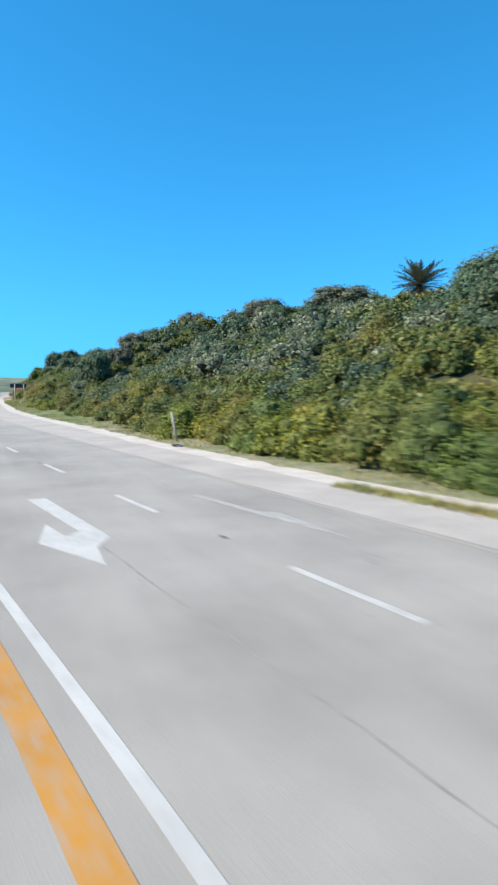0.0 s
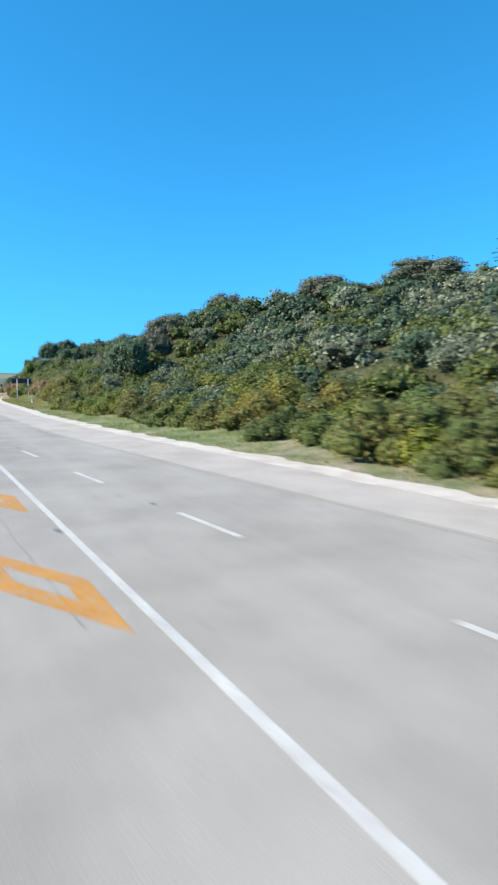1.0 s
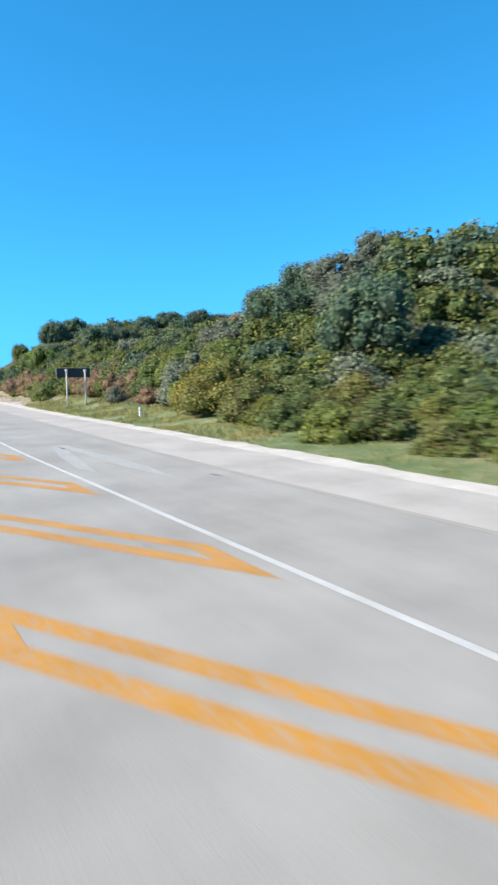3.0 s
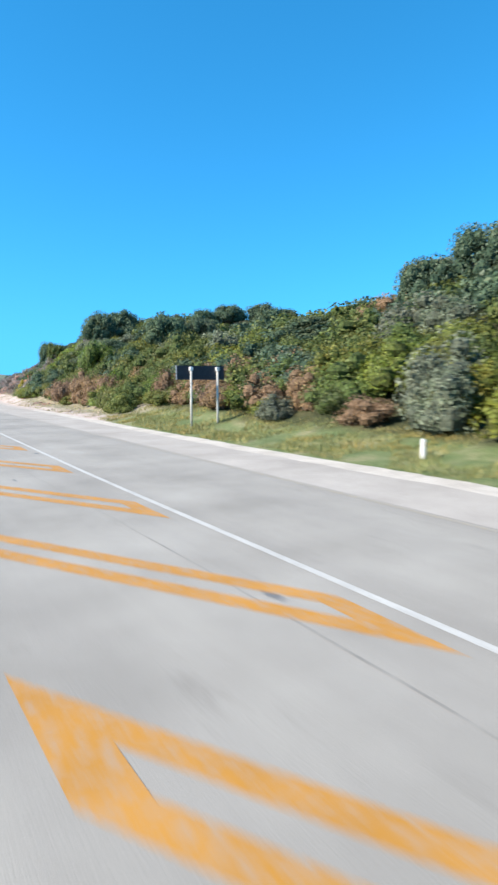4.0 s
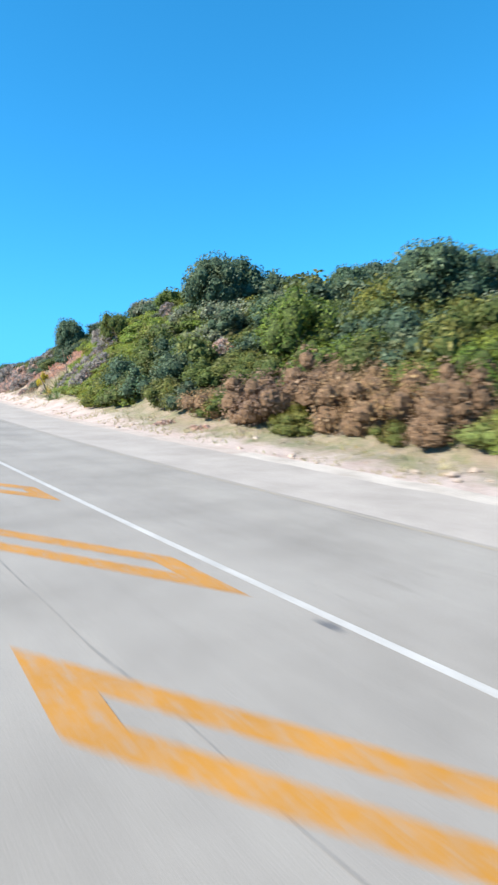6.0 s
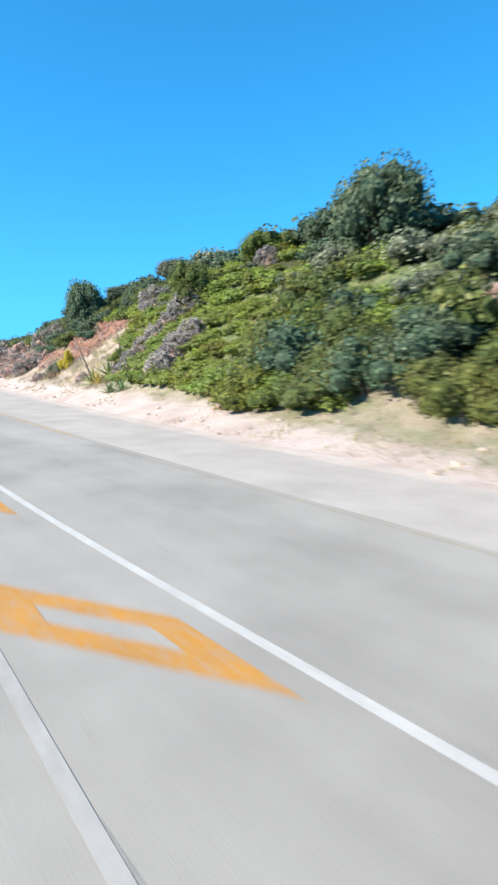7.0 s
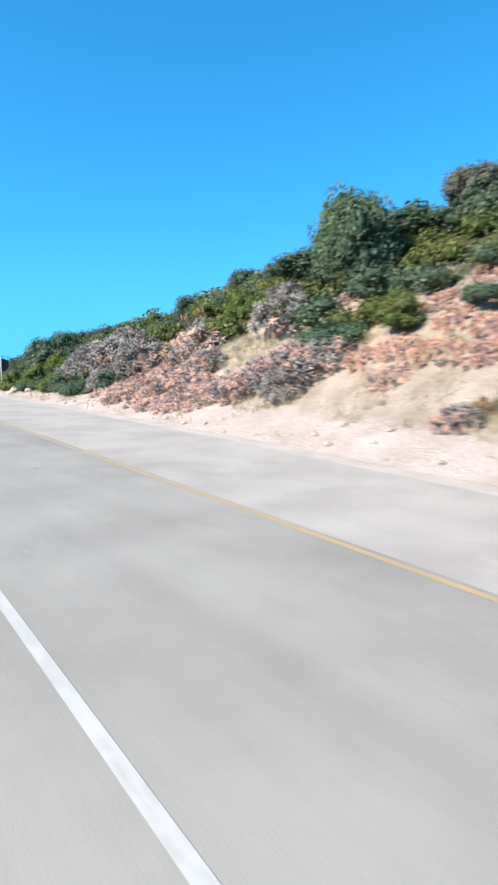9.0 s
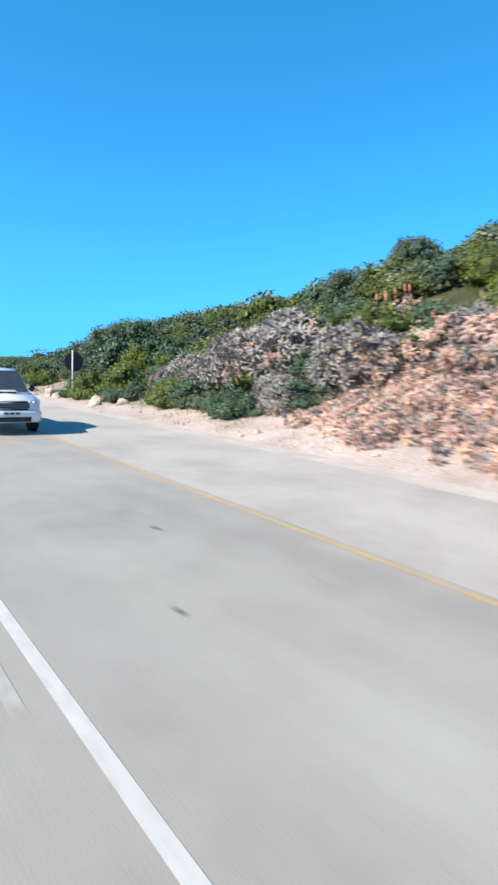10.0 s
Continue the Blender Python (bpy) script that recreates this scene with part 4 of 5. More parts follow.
def aloe(key, y, u, s=1.0, tall=1.0):
    made, i = ALOES[key], ALOE_USED[key]
    ALOE_USED[key] += 1
    s *= {"grey": 1.15, "mix": 1.05}.get(key, 0.95)
    lean = -0.85 * math.atan((hill(u + 0.9, y) - hill(u - 0.9, y)) / 1.8)
    m = Matrix.Translation((edge_x(y) + u, y, hill(u, y) - 0.12)) @ Matrix.Rotation(lean, 4, "Y") @ Matrix.LocRotScale((0, 0, 0), Euler((0, 0, random.uniform(0, 6.283))), (s, s, s * tall))
    if i < len(made):
        made[i].matrix_basis = m
    else:
        first = made[i % len(made)]
        copy_thing(first, m @ Matrix.Diagonal((*(1 / k for k in first.scale), 1)))


random.seed(9)
for _a in (("grey", 217.4, 4.6, 1.25), ("grey", 215.4, 5.2, 1.25), ("grey", 218.6, 6.3, 1.2), ("grey", 216.0, 6.8, 1.2), ("grey", 222.5, 5.4, 0.85), ("grey", 223.6, 4.6, 0.6), ("grey", 212.9, 2.9, 0.6), ("grey", 214.0, 3.6, 0.6),
           ("grey", 211.4, 5.2, 1.1), ("mix", 210.2, 5.6, 1.0), ("mix", 206.4, 6.0, 1.25), ("mix", 207.8, 6.8, 1.15), ("grey", 200.9, 7.2, 0.95), ("dry", 198.9, 9.2, 0.9), ("dry", 198.4, 10.2, 0.8), ("dry", 200.3, 8.4, 0.6),
           ("mix", 199.4, 3.1, 0.8), ("mix", 198.9, 4.1, 0.75), ("mix", 197.2, 4.2, 1.05), ("mix", 196.0, 5.1, 0.9), ("grey", 196.6, 3.3, 0.6),
           ("dry", 209.3, 2.3, 0.9), ("dry", 205.2, 1.9, 0.95), ("dry", 202.4, 1.8, 0.95), ("dry", 202.6, 3.3, 0.9), ("dry", 207.0, 3.9, 0.95), ("dry", 211.0, 2.2, 0.75), ("dry", 208.6, 3.2, 0.8), ("dry", 207.1, 2.1, 0.85), ("dry", 210.2, 3.9, 0.8),
           ("dry", 205.3, 4.4, 0.95), ("mix", 204.0, 3.0, 0.85), ("mix", 203.6, 4.5, 0.8), ("dry", 200.8, 2.0, 0.7), ("dry", 208.6, 4.8, 0.8), ("dry", 206.2, 3.0, 0.9), ("dry", 204.0, 1.5, 0.8), ("dry", 208.0, 1.6, 0.8), ("dry", 210.2, 2.9, 0.8), ("dry", 203.4, 2.4, 0.8), ("dry", 201.4, 3.2, 0.8), ("dry", 206.8, 4.9, 0.8), ("dry", 200.2, 3.0, 0.7), ("dry", 209.2, 5.6, 0.8), ("dry", 212.2, 3.9, 0.7), ("dry", 213.8, 5.8, 0.5), ("bloom", 212.9, 10.8, 0.9), ("bloom", 213.4, 9.8, 0.9), ("bloom", 209.4, 7.6, 0.8),
           ("red", 184.6, 8.6, 0.7), ("red", 185.6, 9.0, 0.8), ("red", 186.8, 9.3, 0.85), ("red", 188.2, 9.4, 0.85), ("red", 189.6, 9.5, 0.85), ("red", 191.2, 9.6, 0.8), ("red", 185.2, 7.6, 0.75), ("red", 186.4, 8.0, 0.85), ("red", 187.8, 8.2, 0.85), ("red", 189.2, 8.3, 0.8), ("red", 184.8, 6.4, 0.75), ("red", 185.9, 6.8, 0.85), ("red", 187.2, 6.9, 0.85), ("red", 188.6, 7.0, 0.85), ("red", 185.4, 5.6, 0.75), ("red", 186.7, 5.7, 0.75), ("red", 188.2, 5.6, 0.75), ("red", 189.8, 6.6, 0.75), ("red", 191.4, 6.9, 0.75), ("red", 189.8, 5.4, 0.7), ("red", 191.2, 5.4, 0.75), ("red", 192.8, 5.5, 0.75), ("red", 194.2, 5.2, 0.7), ("red", 192.4, 7.8, 0.7),
           ("dry", 192.4, 4.3, 0.7),
           ("bloom", 188.4, 6.0, 0.9), ("bloom", 186.4, 7.8, 0.8), ("mix", 179.2, 3.1, 0.42), ("mix", 189.0, 2.6, 0.5), ("grey", 202.1, 8.9, 0.85), ("grey", 180.6, 10.0, 0.9), ("grey", 179.7, 9.3, 0.6),
           ("grey", 172.4, 8.1, 0.8), ("grey", 173.0, 7.2, 0.6), ("grey", 173.0, 6.1, 0.55), ("grey", 173.1, 5.3, 0.55), ("grey", 173.4, 4.4, 0.5), ("grey", 173.7, 3.7, 0.42), ("grey", 168.5, 6.2, 0.6), ("grey", 168.6, 5.2, 0.6), ("grey", 168.4, 4.0, 0.6), ("grey", 168.5, 4.6, 0.55),
           ("grey", 169.9, 13.2, 0.6), ("dry", 160.1, 2.6, 0.6), ("grey", 162.6, 4.2, 0.3), ("dry", 144.5, 2.0, 0.5), ("dry", 147.5, 1.8, 0.5), ("mix", 152.0, 8.5, 0.6)):
    aloe(*_a)

def agave_leaf(lean):
    """One stiff sword leaf at a lean, with a shallow trough."""
    v, f = blade_leaf(0.85, 0.13, lean, 0.22, 0.0, 0.05 * lean, 3)
    return raw_mesh("leaf", np.array(v), np.array(f), F_AGAVE)


F_AGAVE_OLD = foliage("yellowed_agave_leaves", (0.30, 0.25, 0.08), (0.44, 0.36, 0.12), (0.58, 0.48, 0.2), 0.5, 0.12)
AGAVE = [agave_leaf(0.1 + 1.3 * k / 6) for k in range(7)]
AGAVE_YELLOW = [mesh.copy() for mesh in AGAVE]
for _m in AGAVE_YELLOW:
    _m.materials[0] = F_AGAVE_OLD


def agave(x, y, s, stalk=0.0, lean=0.0, yellow=False):
    u = x - edge_x(y)
    label = "yellowed spiky agave rosette on the sandy bank" if yellow else "spiky agave with a tall dead flower stalk" if stalk else "spiky green agave rosette on the sandy bank"
    ob = thing("agave", Matrix.LocRotScale((x, y, hill(u, y) - 0.03), Euler((0, -0.25, y)), (s, s, s)), label, "agave", "agaves")
    rng = random.Random(int(y * 31))
    for i in range(30):
        leaf = new("leaf", (AGAVE_YELLOW if yellow else AGAVE)[min(6, int(7 * i / 30))])
        leaf.parent = ob
        leaf.matrix_basis = Matrix.LocRotScale((0, 0, 0), Euler((0, rng.uniform(-.08, .08), i * 2.4 + rng.uniform(-.2, .2))), Vector((1, 1, 1)) * rng.uniform(0.8, 1.1))
    if stalk:
        v, f = tube([(0, 0, 0.1), (lean * 0.4, 0.02, stalk * 0.5), (lean, 0.0, stalk)], [0.045, 0.035, 0.012], 6)
        mesh_object("flower_stalk", v, f, M_STALK, ob, "dry brown stalk")


for _a in ((32.35, 176.2, 1.3, 2.2, -0.6), (32.15, 175.3, 1.05, 0.0, 0.0, True), (32.45, 174.4, 1.45), (34.1, 175.6, 1.15, 2.4, 0.1), (30.35, 171.4, 0.9), (30.6, 170.6, 0.85), (31.15, 169.6, 0.7), (31.05, 167.7, 1.05), (31.3, 166.2, 0.6)):
    agave(*_a)


# ---- grass, stones and litter on the verge ----
def grass():
    rng = np.random.default_rng(77)
    n = 62000
    y = rng.uniform(4, 262, n)
    u = np.abs(rng.normal(0, 1.0, n)) * 2.2 + 0.2
    # the open lawn round the sign
    y[5000:30000] = rng.uniform(80, 120, 25000)
    u[5000:30000] = rng.uniform(0.3, 5.5, 25000)
    # a thin strip of grass that has grown into the gravel
    y[:5000] = rng.uniform(1.0, 11.0, 5000)
    u[:5000] = -0.62 + rng.normal(0, 0.16, 5000) - 0.04 * np.abs(y[:5000] - 7)
    keep = np.array([noise.noise(Vector((a * 0.45, b * 0.45, 4.0))) > (-0.15 if b < 160 else 0.12) or a < 0 for a, b in zip(u, y)])
    y, u = y[keep], u[keep]
    n = len(y)
    x = np.array([edge_x(b) for b in y]) + u
    z = np.array([hill(a, b) if a > 0 else -0.012 for a, b in zip(u, y)])
    h = rng.uniform(0.04, 0.13, n) * np.where((y > 80) & (y < 121), 1.35, 1.0) * np.where(rng.random(n) < 0.05, 1.9, 1.0)
    a = rng.uniform(0, 6.283, n)
    w = rng.uniform(0.007, 0.02, n)
    lx, ly = rng.normal(0, 0.5, n) * h, rng.normal(0, 0.5, n) * h
    base = np.stack([x, y, z - 0.01], 1)
    side = np.stack([np.cos(a) * w, np.sin(a) * w, np.zeros(n)], 1)
    top = base + np.stack([lx, ly, h], 1)
    v = np.stack([base - side, base + side, top + side * 0.25, top - side * 0.25], 1).reshape(-1, 3)
    tagged(new("verge_grass", raw_mesh("verge_grass", v, np.arange(len(v)).reshape(-1, 4), F_GRASS)), "short dry and green grass along the verge", "grass", kind="stuff")


grass()


def tall_grass_mesh(seed):
    rng = np.random.default_rng(seed)
    n = 90
    a = rng.uniform(0, 6.283, n)
    r = np.abs(rng.normal(0, 0.3, n))
    h = rng.uniform(0.2, 0.7, n)
    base = np.stack([np.cos(a) * r, np.sin(a) * r, np.full(n, -0.03)], 1)
    b = rng.uniform(0, 6.283, n)
    side = np.stack([np.cos(b), np.sin(b), np.zeros(n)], 1) * 0.009
    top = base + np.stack([np.cos(a) * h * 0.45 + rng.normal(0, .06, n), np.sin(a) * h * 0.45 + rng.normal(0, .06, n), h], 1)
    v = np.stack([base - side, base + side, top + side * 0.4, top - side * 0.4], 1).reshape(-1, 3)
    return raw_mesh("grass_tuft", v, np.arange(len(v)).reshape(-1, 4), F_STRAW)


F_STRAW = foliage("straw_blades", (0.30, 0.25, 0.15), (0.47, 0.405, 0.27), (0.60, 0.53, 0.38), 0.7, 0.3, False)

def slope_grass():
    """Thin dry grass over the open bank."""
    rng = np.random.default_rng(91)
    n = 30000
    y, u = rng.uniform(172, 216, n), rng.uniform(1.8, 11.5, n)
    keep = np.array([noise.noise(Vector((a * 0.6, b * 0.6, 7.0))) > -0.02 + 0.25 * (a > 5) - 0.3 * (a > 9.2) for a, b in zip(u, y)])
    y, u = y[keep], u[keep]
    n = len(y)
    base = np.stack([np.array([edge_x(b) for b in y]) + u, y, np.array([hill(a, b) for a, b in zip(u, y)]) - 0.02], 1)
    h = rng.uniform(0.08, 0.32, n)
    a = rng.uniform(0, 6.283, n)
    side = np.stack([np.cos(a), np.sin(a), np.zeros(n)], 1) * rng.uniform(0.008, 0.022, n)[:, None]
    top = base + np.stack([rng.normal(0, 0.4, n) * h, rng.normal(0, 0.4, n) * h, h], 1)
    v = np.stack([base - side, base + side, top + side * 0.3, top - side * 0.3], 1).reshape(-1, 3)
    tagged(new("slope_grass", raw_mesh("slope_grass", v, np.arange(len(v)).reshape(-1, 4), F_STRAW)), "thin dry straw-coloured grass on the open bank", "grass", kind="stuff")


slope_grass()
TUFTS = [tall_grass_mesh(600 + i) for i in range(3)]
random.seed(33)
for _i in range(240):
    _y = random.choice((random.uniform(176, 200), random.uniform(176, 222), random.uniform(120, 176)))
    _u = random.uniform(2.2, 8.0) if _y > 176 else random.uniform(2.0, 3.4) if _y > 148 else random.uniform(0.8, 2.4)
    if _i % 7 == 1:
        _y, _u = random.gauss(182.5, 1.8), random.uniform(2.6, 7.5)
    if _i % 5 == 0:
        _y, _u = random.gauss(201.8, 2.0), random.gauss(5.7, 0.6)
    tf = new("grass_tuft", TUFTS[_i % 3])
    _s = random.uniform(0.35, 0.8) * (1.0 if _y > 176 else 0.5)
    tf.matrix_basis = Matrix.LocRotScale((edge_x(_y) + _u, _y, hill(_u, _y)), Euler((0, 0, random.uniform(0, 6.28))), (_s, _s, _s))
    tagged(tf, "tuft of tall dry straw-coloured grass on the bank", "grass", "dry grass tufts")


def stone_mesh(seed):
    bm = bmesh.new()
    bmesh.ops.create_icosphere(bm, subdivisions=2, radius=0.5)
    for v in bm.verts:
        v.co *= 1 + 0.55 * noise.noise(v.co * 2.2 + Vector((seed * 3.7, 0, 0)))
        v.co.z *= 0.62
    me = bpy.data.meshes.new("stone")
    bm.to_mesh(me)
    bm.free()
    me.materials.append(M_ROCK)
    return me


STONES = [stone_mesh(i) for i in range(4)]
random.seed(21)
for _i in range(176):
    _y = random.choice((random.uniform(118, 150), random.uniform(150, 226), random.uniform(176, 215)))
    _u = abs(random.gauss(0.5, 1.0)) + 0.05
    if _i % 5 == 0:
        _y, _u = random.gauss(180.3, 0.9), random.gauss(2.1, 0.4)
    _s = random.uniform(0.07, 0.26) * (1.0 if _y > 125 else 0.7)
    if _i >= 150:
        _y, _u = random.uniform(221, 246), random.uniform(0.6, 2.3)
        _s = random.uniform(0.3, 0.75)
    st = new("stone", STONES[_i % 4])
    st.matrix_basis = Matrix.LocRotScale((edge_x(_y) + _u, _y, hill(_u, _y) + _s * 0.12), Euler((random.uniform(-.3, .3), random.uniform(-.3, .3), random.uniform(0, 6.28))), (_s, _s * random.uniform(0.7, 1.3), _s))
    tagged(st, "pale sandstone lump lying on the bank", "stone", "stones on the bank")

# ---- signs, posts and other roadside things ----
M_POLE = surface("weathered_pole", [(0.3, (0.42, 0.40, 0.36)), (0.7, (0.60, 0.57, 0.51))], 3.0, 0.75, 60.0, 0.004, 0.15)
M_PANEL = surface("dark_panel_back", [(0.3, (0.022, 0.027, 0.036)), (0.7, (0.04, 0.047, 0.06))], 2.0, 0.55, 30.0, 0.001, 0.15)
M_RIM = surface("grey_panel_rim", [(0.3, (0.20, 0.21, 0.23)), (0.7, (0.30, 0.31, 0.33))], 4.0, 0.5)
M_CHALK = surface("white_marker_paint", [(0.3, (0.62, 0.61, 0.58)), (0.7, (0.80, 0.79, 0.76))], 6.0, 0.7, 40.0, 0.003, 0.1)
M_TIMBER = surface("grey_timber", [(0.3, (0.20, 0.18, 0.16)), (0.7, (0.34, 0.31, 0.28))], 5.0, 0.85, 60.0, 0.006, 0.25, (1, 1, 0.15))
M_CONCRETE = surface("rough_concrete", [(0.3, (0.30, 0.28, 0.26)), (0.7, (0.42, 0.40, 0.37))], 3.0, 0.9, 40.0, 0.006, 0.2)
M_HOLE_SHADE = surface("painted_hole_shade", [(0.3, (0.012, 0.011, 0.01)), (0.7, (0.025, 0.022, 0.02))], 3.0, 0.9)


def sign_board():
    """A wide direction board seen from behind, on two round poles."""
    a, b = Vector((19.52, 108.6, 0)), Vector((20.92, 108.3, 0))
    along = (b - a).normalized()
    m = Matrix(((along.x, -along.y, 0, a.x), (along.y, along.x, 0, a.y), (0, 0, 1, 0), (0, 0, 0, 1)))
    ob = thing("road_sign", m, "dark back of a wide road sign on two pale round poles", "road sign")
    span = (b - a).length
    g0 = hill(a.x - edge_x(a.y), a.y)
    for x in (0, span):
        v, f = tube([(x, 0, g0 - 0.3), (x, 0, 1.6), (x, 0, 3.12)], [0.062, 0.06, 0.058], 12)
        mesh_object("pole", v, f, M_POLE, ob, smooth=True)
        bm = bmesh.new()
        box(bm, x - 0.085, -0.09, 2.94, x + 0.085, 0.09, 3.14, 0.02)
        part("bracket", bm, M_CHALK, ob, "pale clamp at the pole's top")
    bm = bmesh.new()
    box(bm, -0.72, 0.085, 2.5, span + 0.42, 0.115, 3.2, 0.006)
    panel = part("panel", bm, M_PANEL, ob, "dark blue-grey panel back")
    for z in (2.68, 3.02):
        bm = bmesh.new()
        box(bm, -0.66, 0.062, z - 0.025, span + 0.36, 0.088, z + 0.025, 0.004)
        part("rail", bm, M_PANEL, ob)
    bm = bmesh.new()
    box(bm, -0.76, 0.06, 2.5, -0.715, 0.13, 3.2, 0.006)
    part("end_rim", bm, M_RIM, ob, "pale bent end of the panel")
    return ob


def round_sign():
    x, y = 41.35, 228.0
    g = hill(x - edge_x(y), y)
    ob = thing("speed_sign", Matrix.Translation((x, y, 0)) @ Matrix.Rotation(-0.2, 4, "Z"), "dark back of a round road sign on a thin pale pole", "road sign")
    v, f = tube([(0, 0, g - 0.2), (0, 0, 1.3), (0, 0, g + 2.55)], [0.045, 0.043, 0.04], 10)
    mesh_object("pole", v, f, M_POLE, ob, smooth=True)
    bm = bmesh.new()
    bmesh.ops.create_cone(bm, cap_ends=True, segments=40, radius1=0.5, radius2=0.5, depth=0.02)
    bmesh.ops.rotate(bm, verts=bm.verts, cent=(0, 0, 0), matrix=Matrix.Rotation(radians(90), 3, "X"))
    bmesh.ops.translate(bm, verts=bm.verts, vec=(0.08, 0.06, g + 1.95))
    part("disc", bm, M_PANEL, ob, "dark round panel back")


def marker_post():
    x, y = 17.75, 93.6
    ob = thing("marker_post", Matrix.Translation((x, y, hill(x - edge_x(y), y))), "short white concrete kilometre marker on the verge", "marker post")
    bm = bmesh.new()
    box(bm, -0.065, -0.055, -0.15, 0.065, 0.055, 0.56, 0.02)
    part("post", bm, M_CHALK, ob)
    bm = bmesh.new()
    box(bm, -0.04, -0.059, 0.34, 0.04, -0.051, 0.46, 0.002)
    part("plate", bm, M_RIM, ob, "small grey plate")


def leaning_post():
    x, y = 11.2, 23.6
    g = hill(x - edge_x(y), y)
    v, f = tube([(0, 0, g - 0.3), (-0.08, 0.08, g + 0.62), (-0.17, 0.17, g + 1.25)], [0.06, 0.055, 0.05], 9)
    ob = thing("fence_post", Matrix.Translation((x, y, 0)), "old grey timber post leaning over the verge", "post")
    mesh_object("shaft", v, f, M_TIMBER, ob, smooth=True)


def drain():
    x, y = 10.35, 21.8
    ob = thing("drain_inlet", Matrix.Translation((x, y, 0)) @ Matrix.Rotation(-0.06, 4, "Z") @ Matrix.Diagonal((0.7, 0.5, 1, 1)), "small concrete drain inlet with a dark-painted mouth block", "drain")
    bm = bmesh.new()
    box(bm, -0.1, -0.45, -0.2, 0.3, 0.45, 0.06, 0.02)
    part("slab", bm, M_CONCRETE, ob)
    # the mouth is a solid block; its near-black colour paints the hole's shade
    bm = bmesh.new()
    box(bm, -0.16, -0.4, -0.02, 0.22, 0.36, 0.066, 0.005)
    part("mouth", bm, M_HOLE_SHADE, ob, "solid block painted dark as the shade of an opening")


sign_board()
round_sign()
marker_post()
leaning_post()
drain()


# ---- palm and house on the hill ----
def palm(x, y, base, top):
    ob = thing("palm_tree", Matrix.Translation((x, y, base)), "feathery date palm with a short thick trunk on the hilltop", "palm")
    h = top - base
    pts, rad = [], []
    for i in range(9):
        k = i / 8
        pts.append((0.05 * math.sin(k * 3), 0, -0.4 + (h + 0.4) * k))
        rad.append(0.42 + (0.05 if i % 2 else 0) + (0.14 if k > 0.8 else 0))
    v, f = tube(pts, rad, 12)
    mesh_object("trunk", v, f, M_BARK, ob)
    meshes = []
    for s in range(3):
        rng = random.Random(500 + s)
        pieces, length = [], 4.6
        prev = None
        for i in range(22):
            k = i / 21
            px, pz = length * k * (1 - 0.06 * k), 0.25 * k - (0.35 + 0.3 * s) * k * k * length * 0.24
            w = 0.62 * math.sin(math.pi * min(0.98, 0.12 + 0.88 * k)) + 0.05
            for sd in (-1, 1):
                a = (px - 0.11, 0, pz)
                b = (px + 0.11, 0, pz)
                tip = (px + w * 0.75, sd * w * rng.uniform(0.8, 1.0), pz + rng.uniform(-.02, .16))
                tip2 = (tip[0] + 0.09, tip[1], tip[2])
                pieces.append(([a, b, tip2, tip], [(0, 1, 2, 3)]))
            if prev:
                pieces.append(([(prev[0], -0.025, prev[1]), (prev[0], 0.025, prev[1]), (px, 0.02, pz), (px, -0.02, pz)], [(0, 1, 2, 3)]))
            prev = (px, pz)
        pv, pf = joined(pieces)
        meshes.append(raw_mesh("frond", np.array(pv), np.array(pf), F_PALM))
    rng = random.Random(77)
    for i in range(60):
        fr = new("frond", meshes[i % 3])
        fr.parent = ob
        lift = 0.65 - 1.75 * (i / 60)
        fr.matrix_basis = Matrix.LocRotScale((0, 0, h + 0.3 + 0.4 * i / 60), Euler((rng.uniform(-.3, .3), lift + rng.uniform(-.1, .1), i * 2.4)), Vector((1, 1, 1)) * rng.uniform(0.85, 1.05))


palm(66.1, 62.1, 13.6, 16.9)

M_TAN = surface("tan_plaster", [(0.3, (0.46, 0.36, 0.28)), (0.7, (0.56, 0.45, 0.36))], 0.8, 0.9, 20.0, 0.004, 0.1)
M_WALLW = surface("white_plaster", [(0.3, (0.66, 0.64, 0.60)), (0.7, (0.78, 0.76, 0.72))], 0.8, 0.85, 20.0, 0.004, 0.08)
M_GLASS = surface("dark_window", [(0.3, (0.02, 0.025, 0.03)), (0.7, (0.05, 0.06, 0.07))], 0.5, 0.1, 10.0, 0.0005, 0.1, spec=0.6)


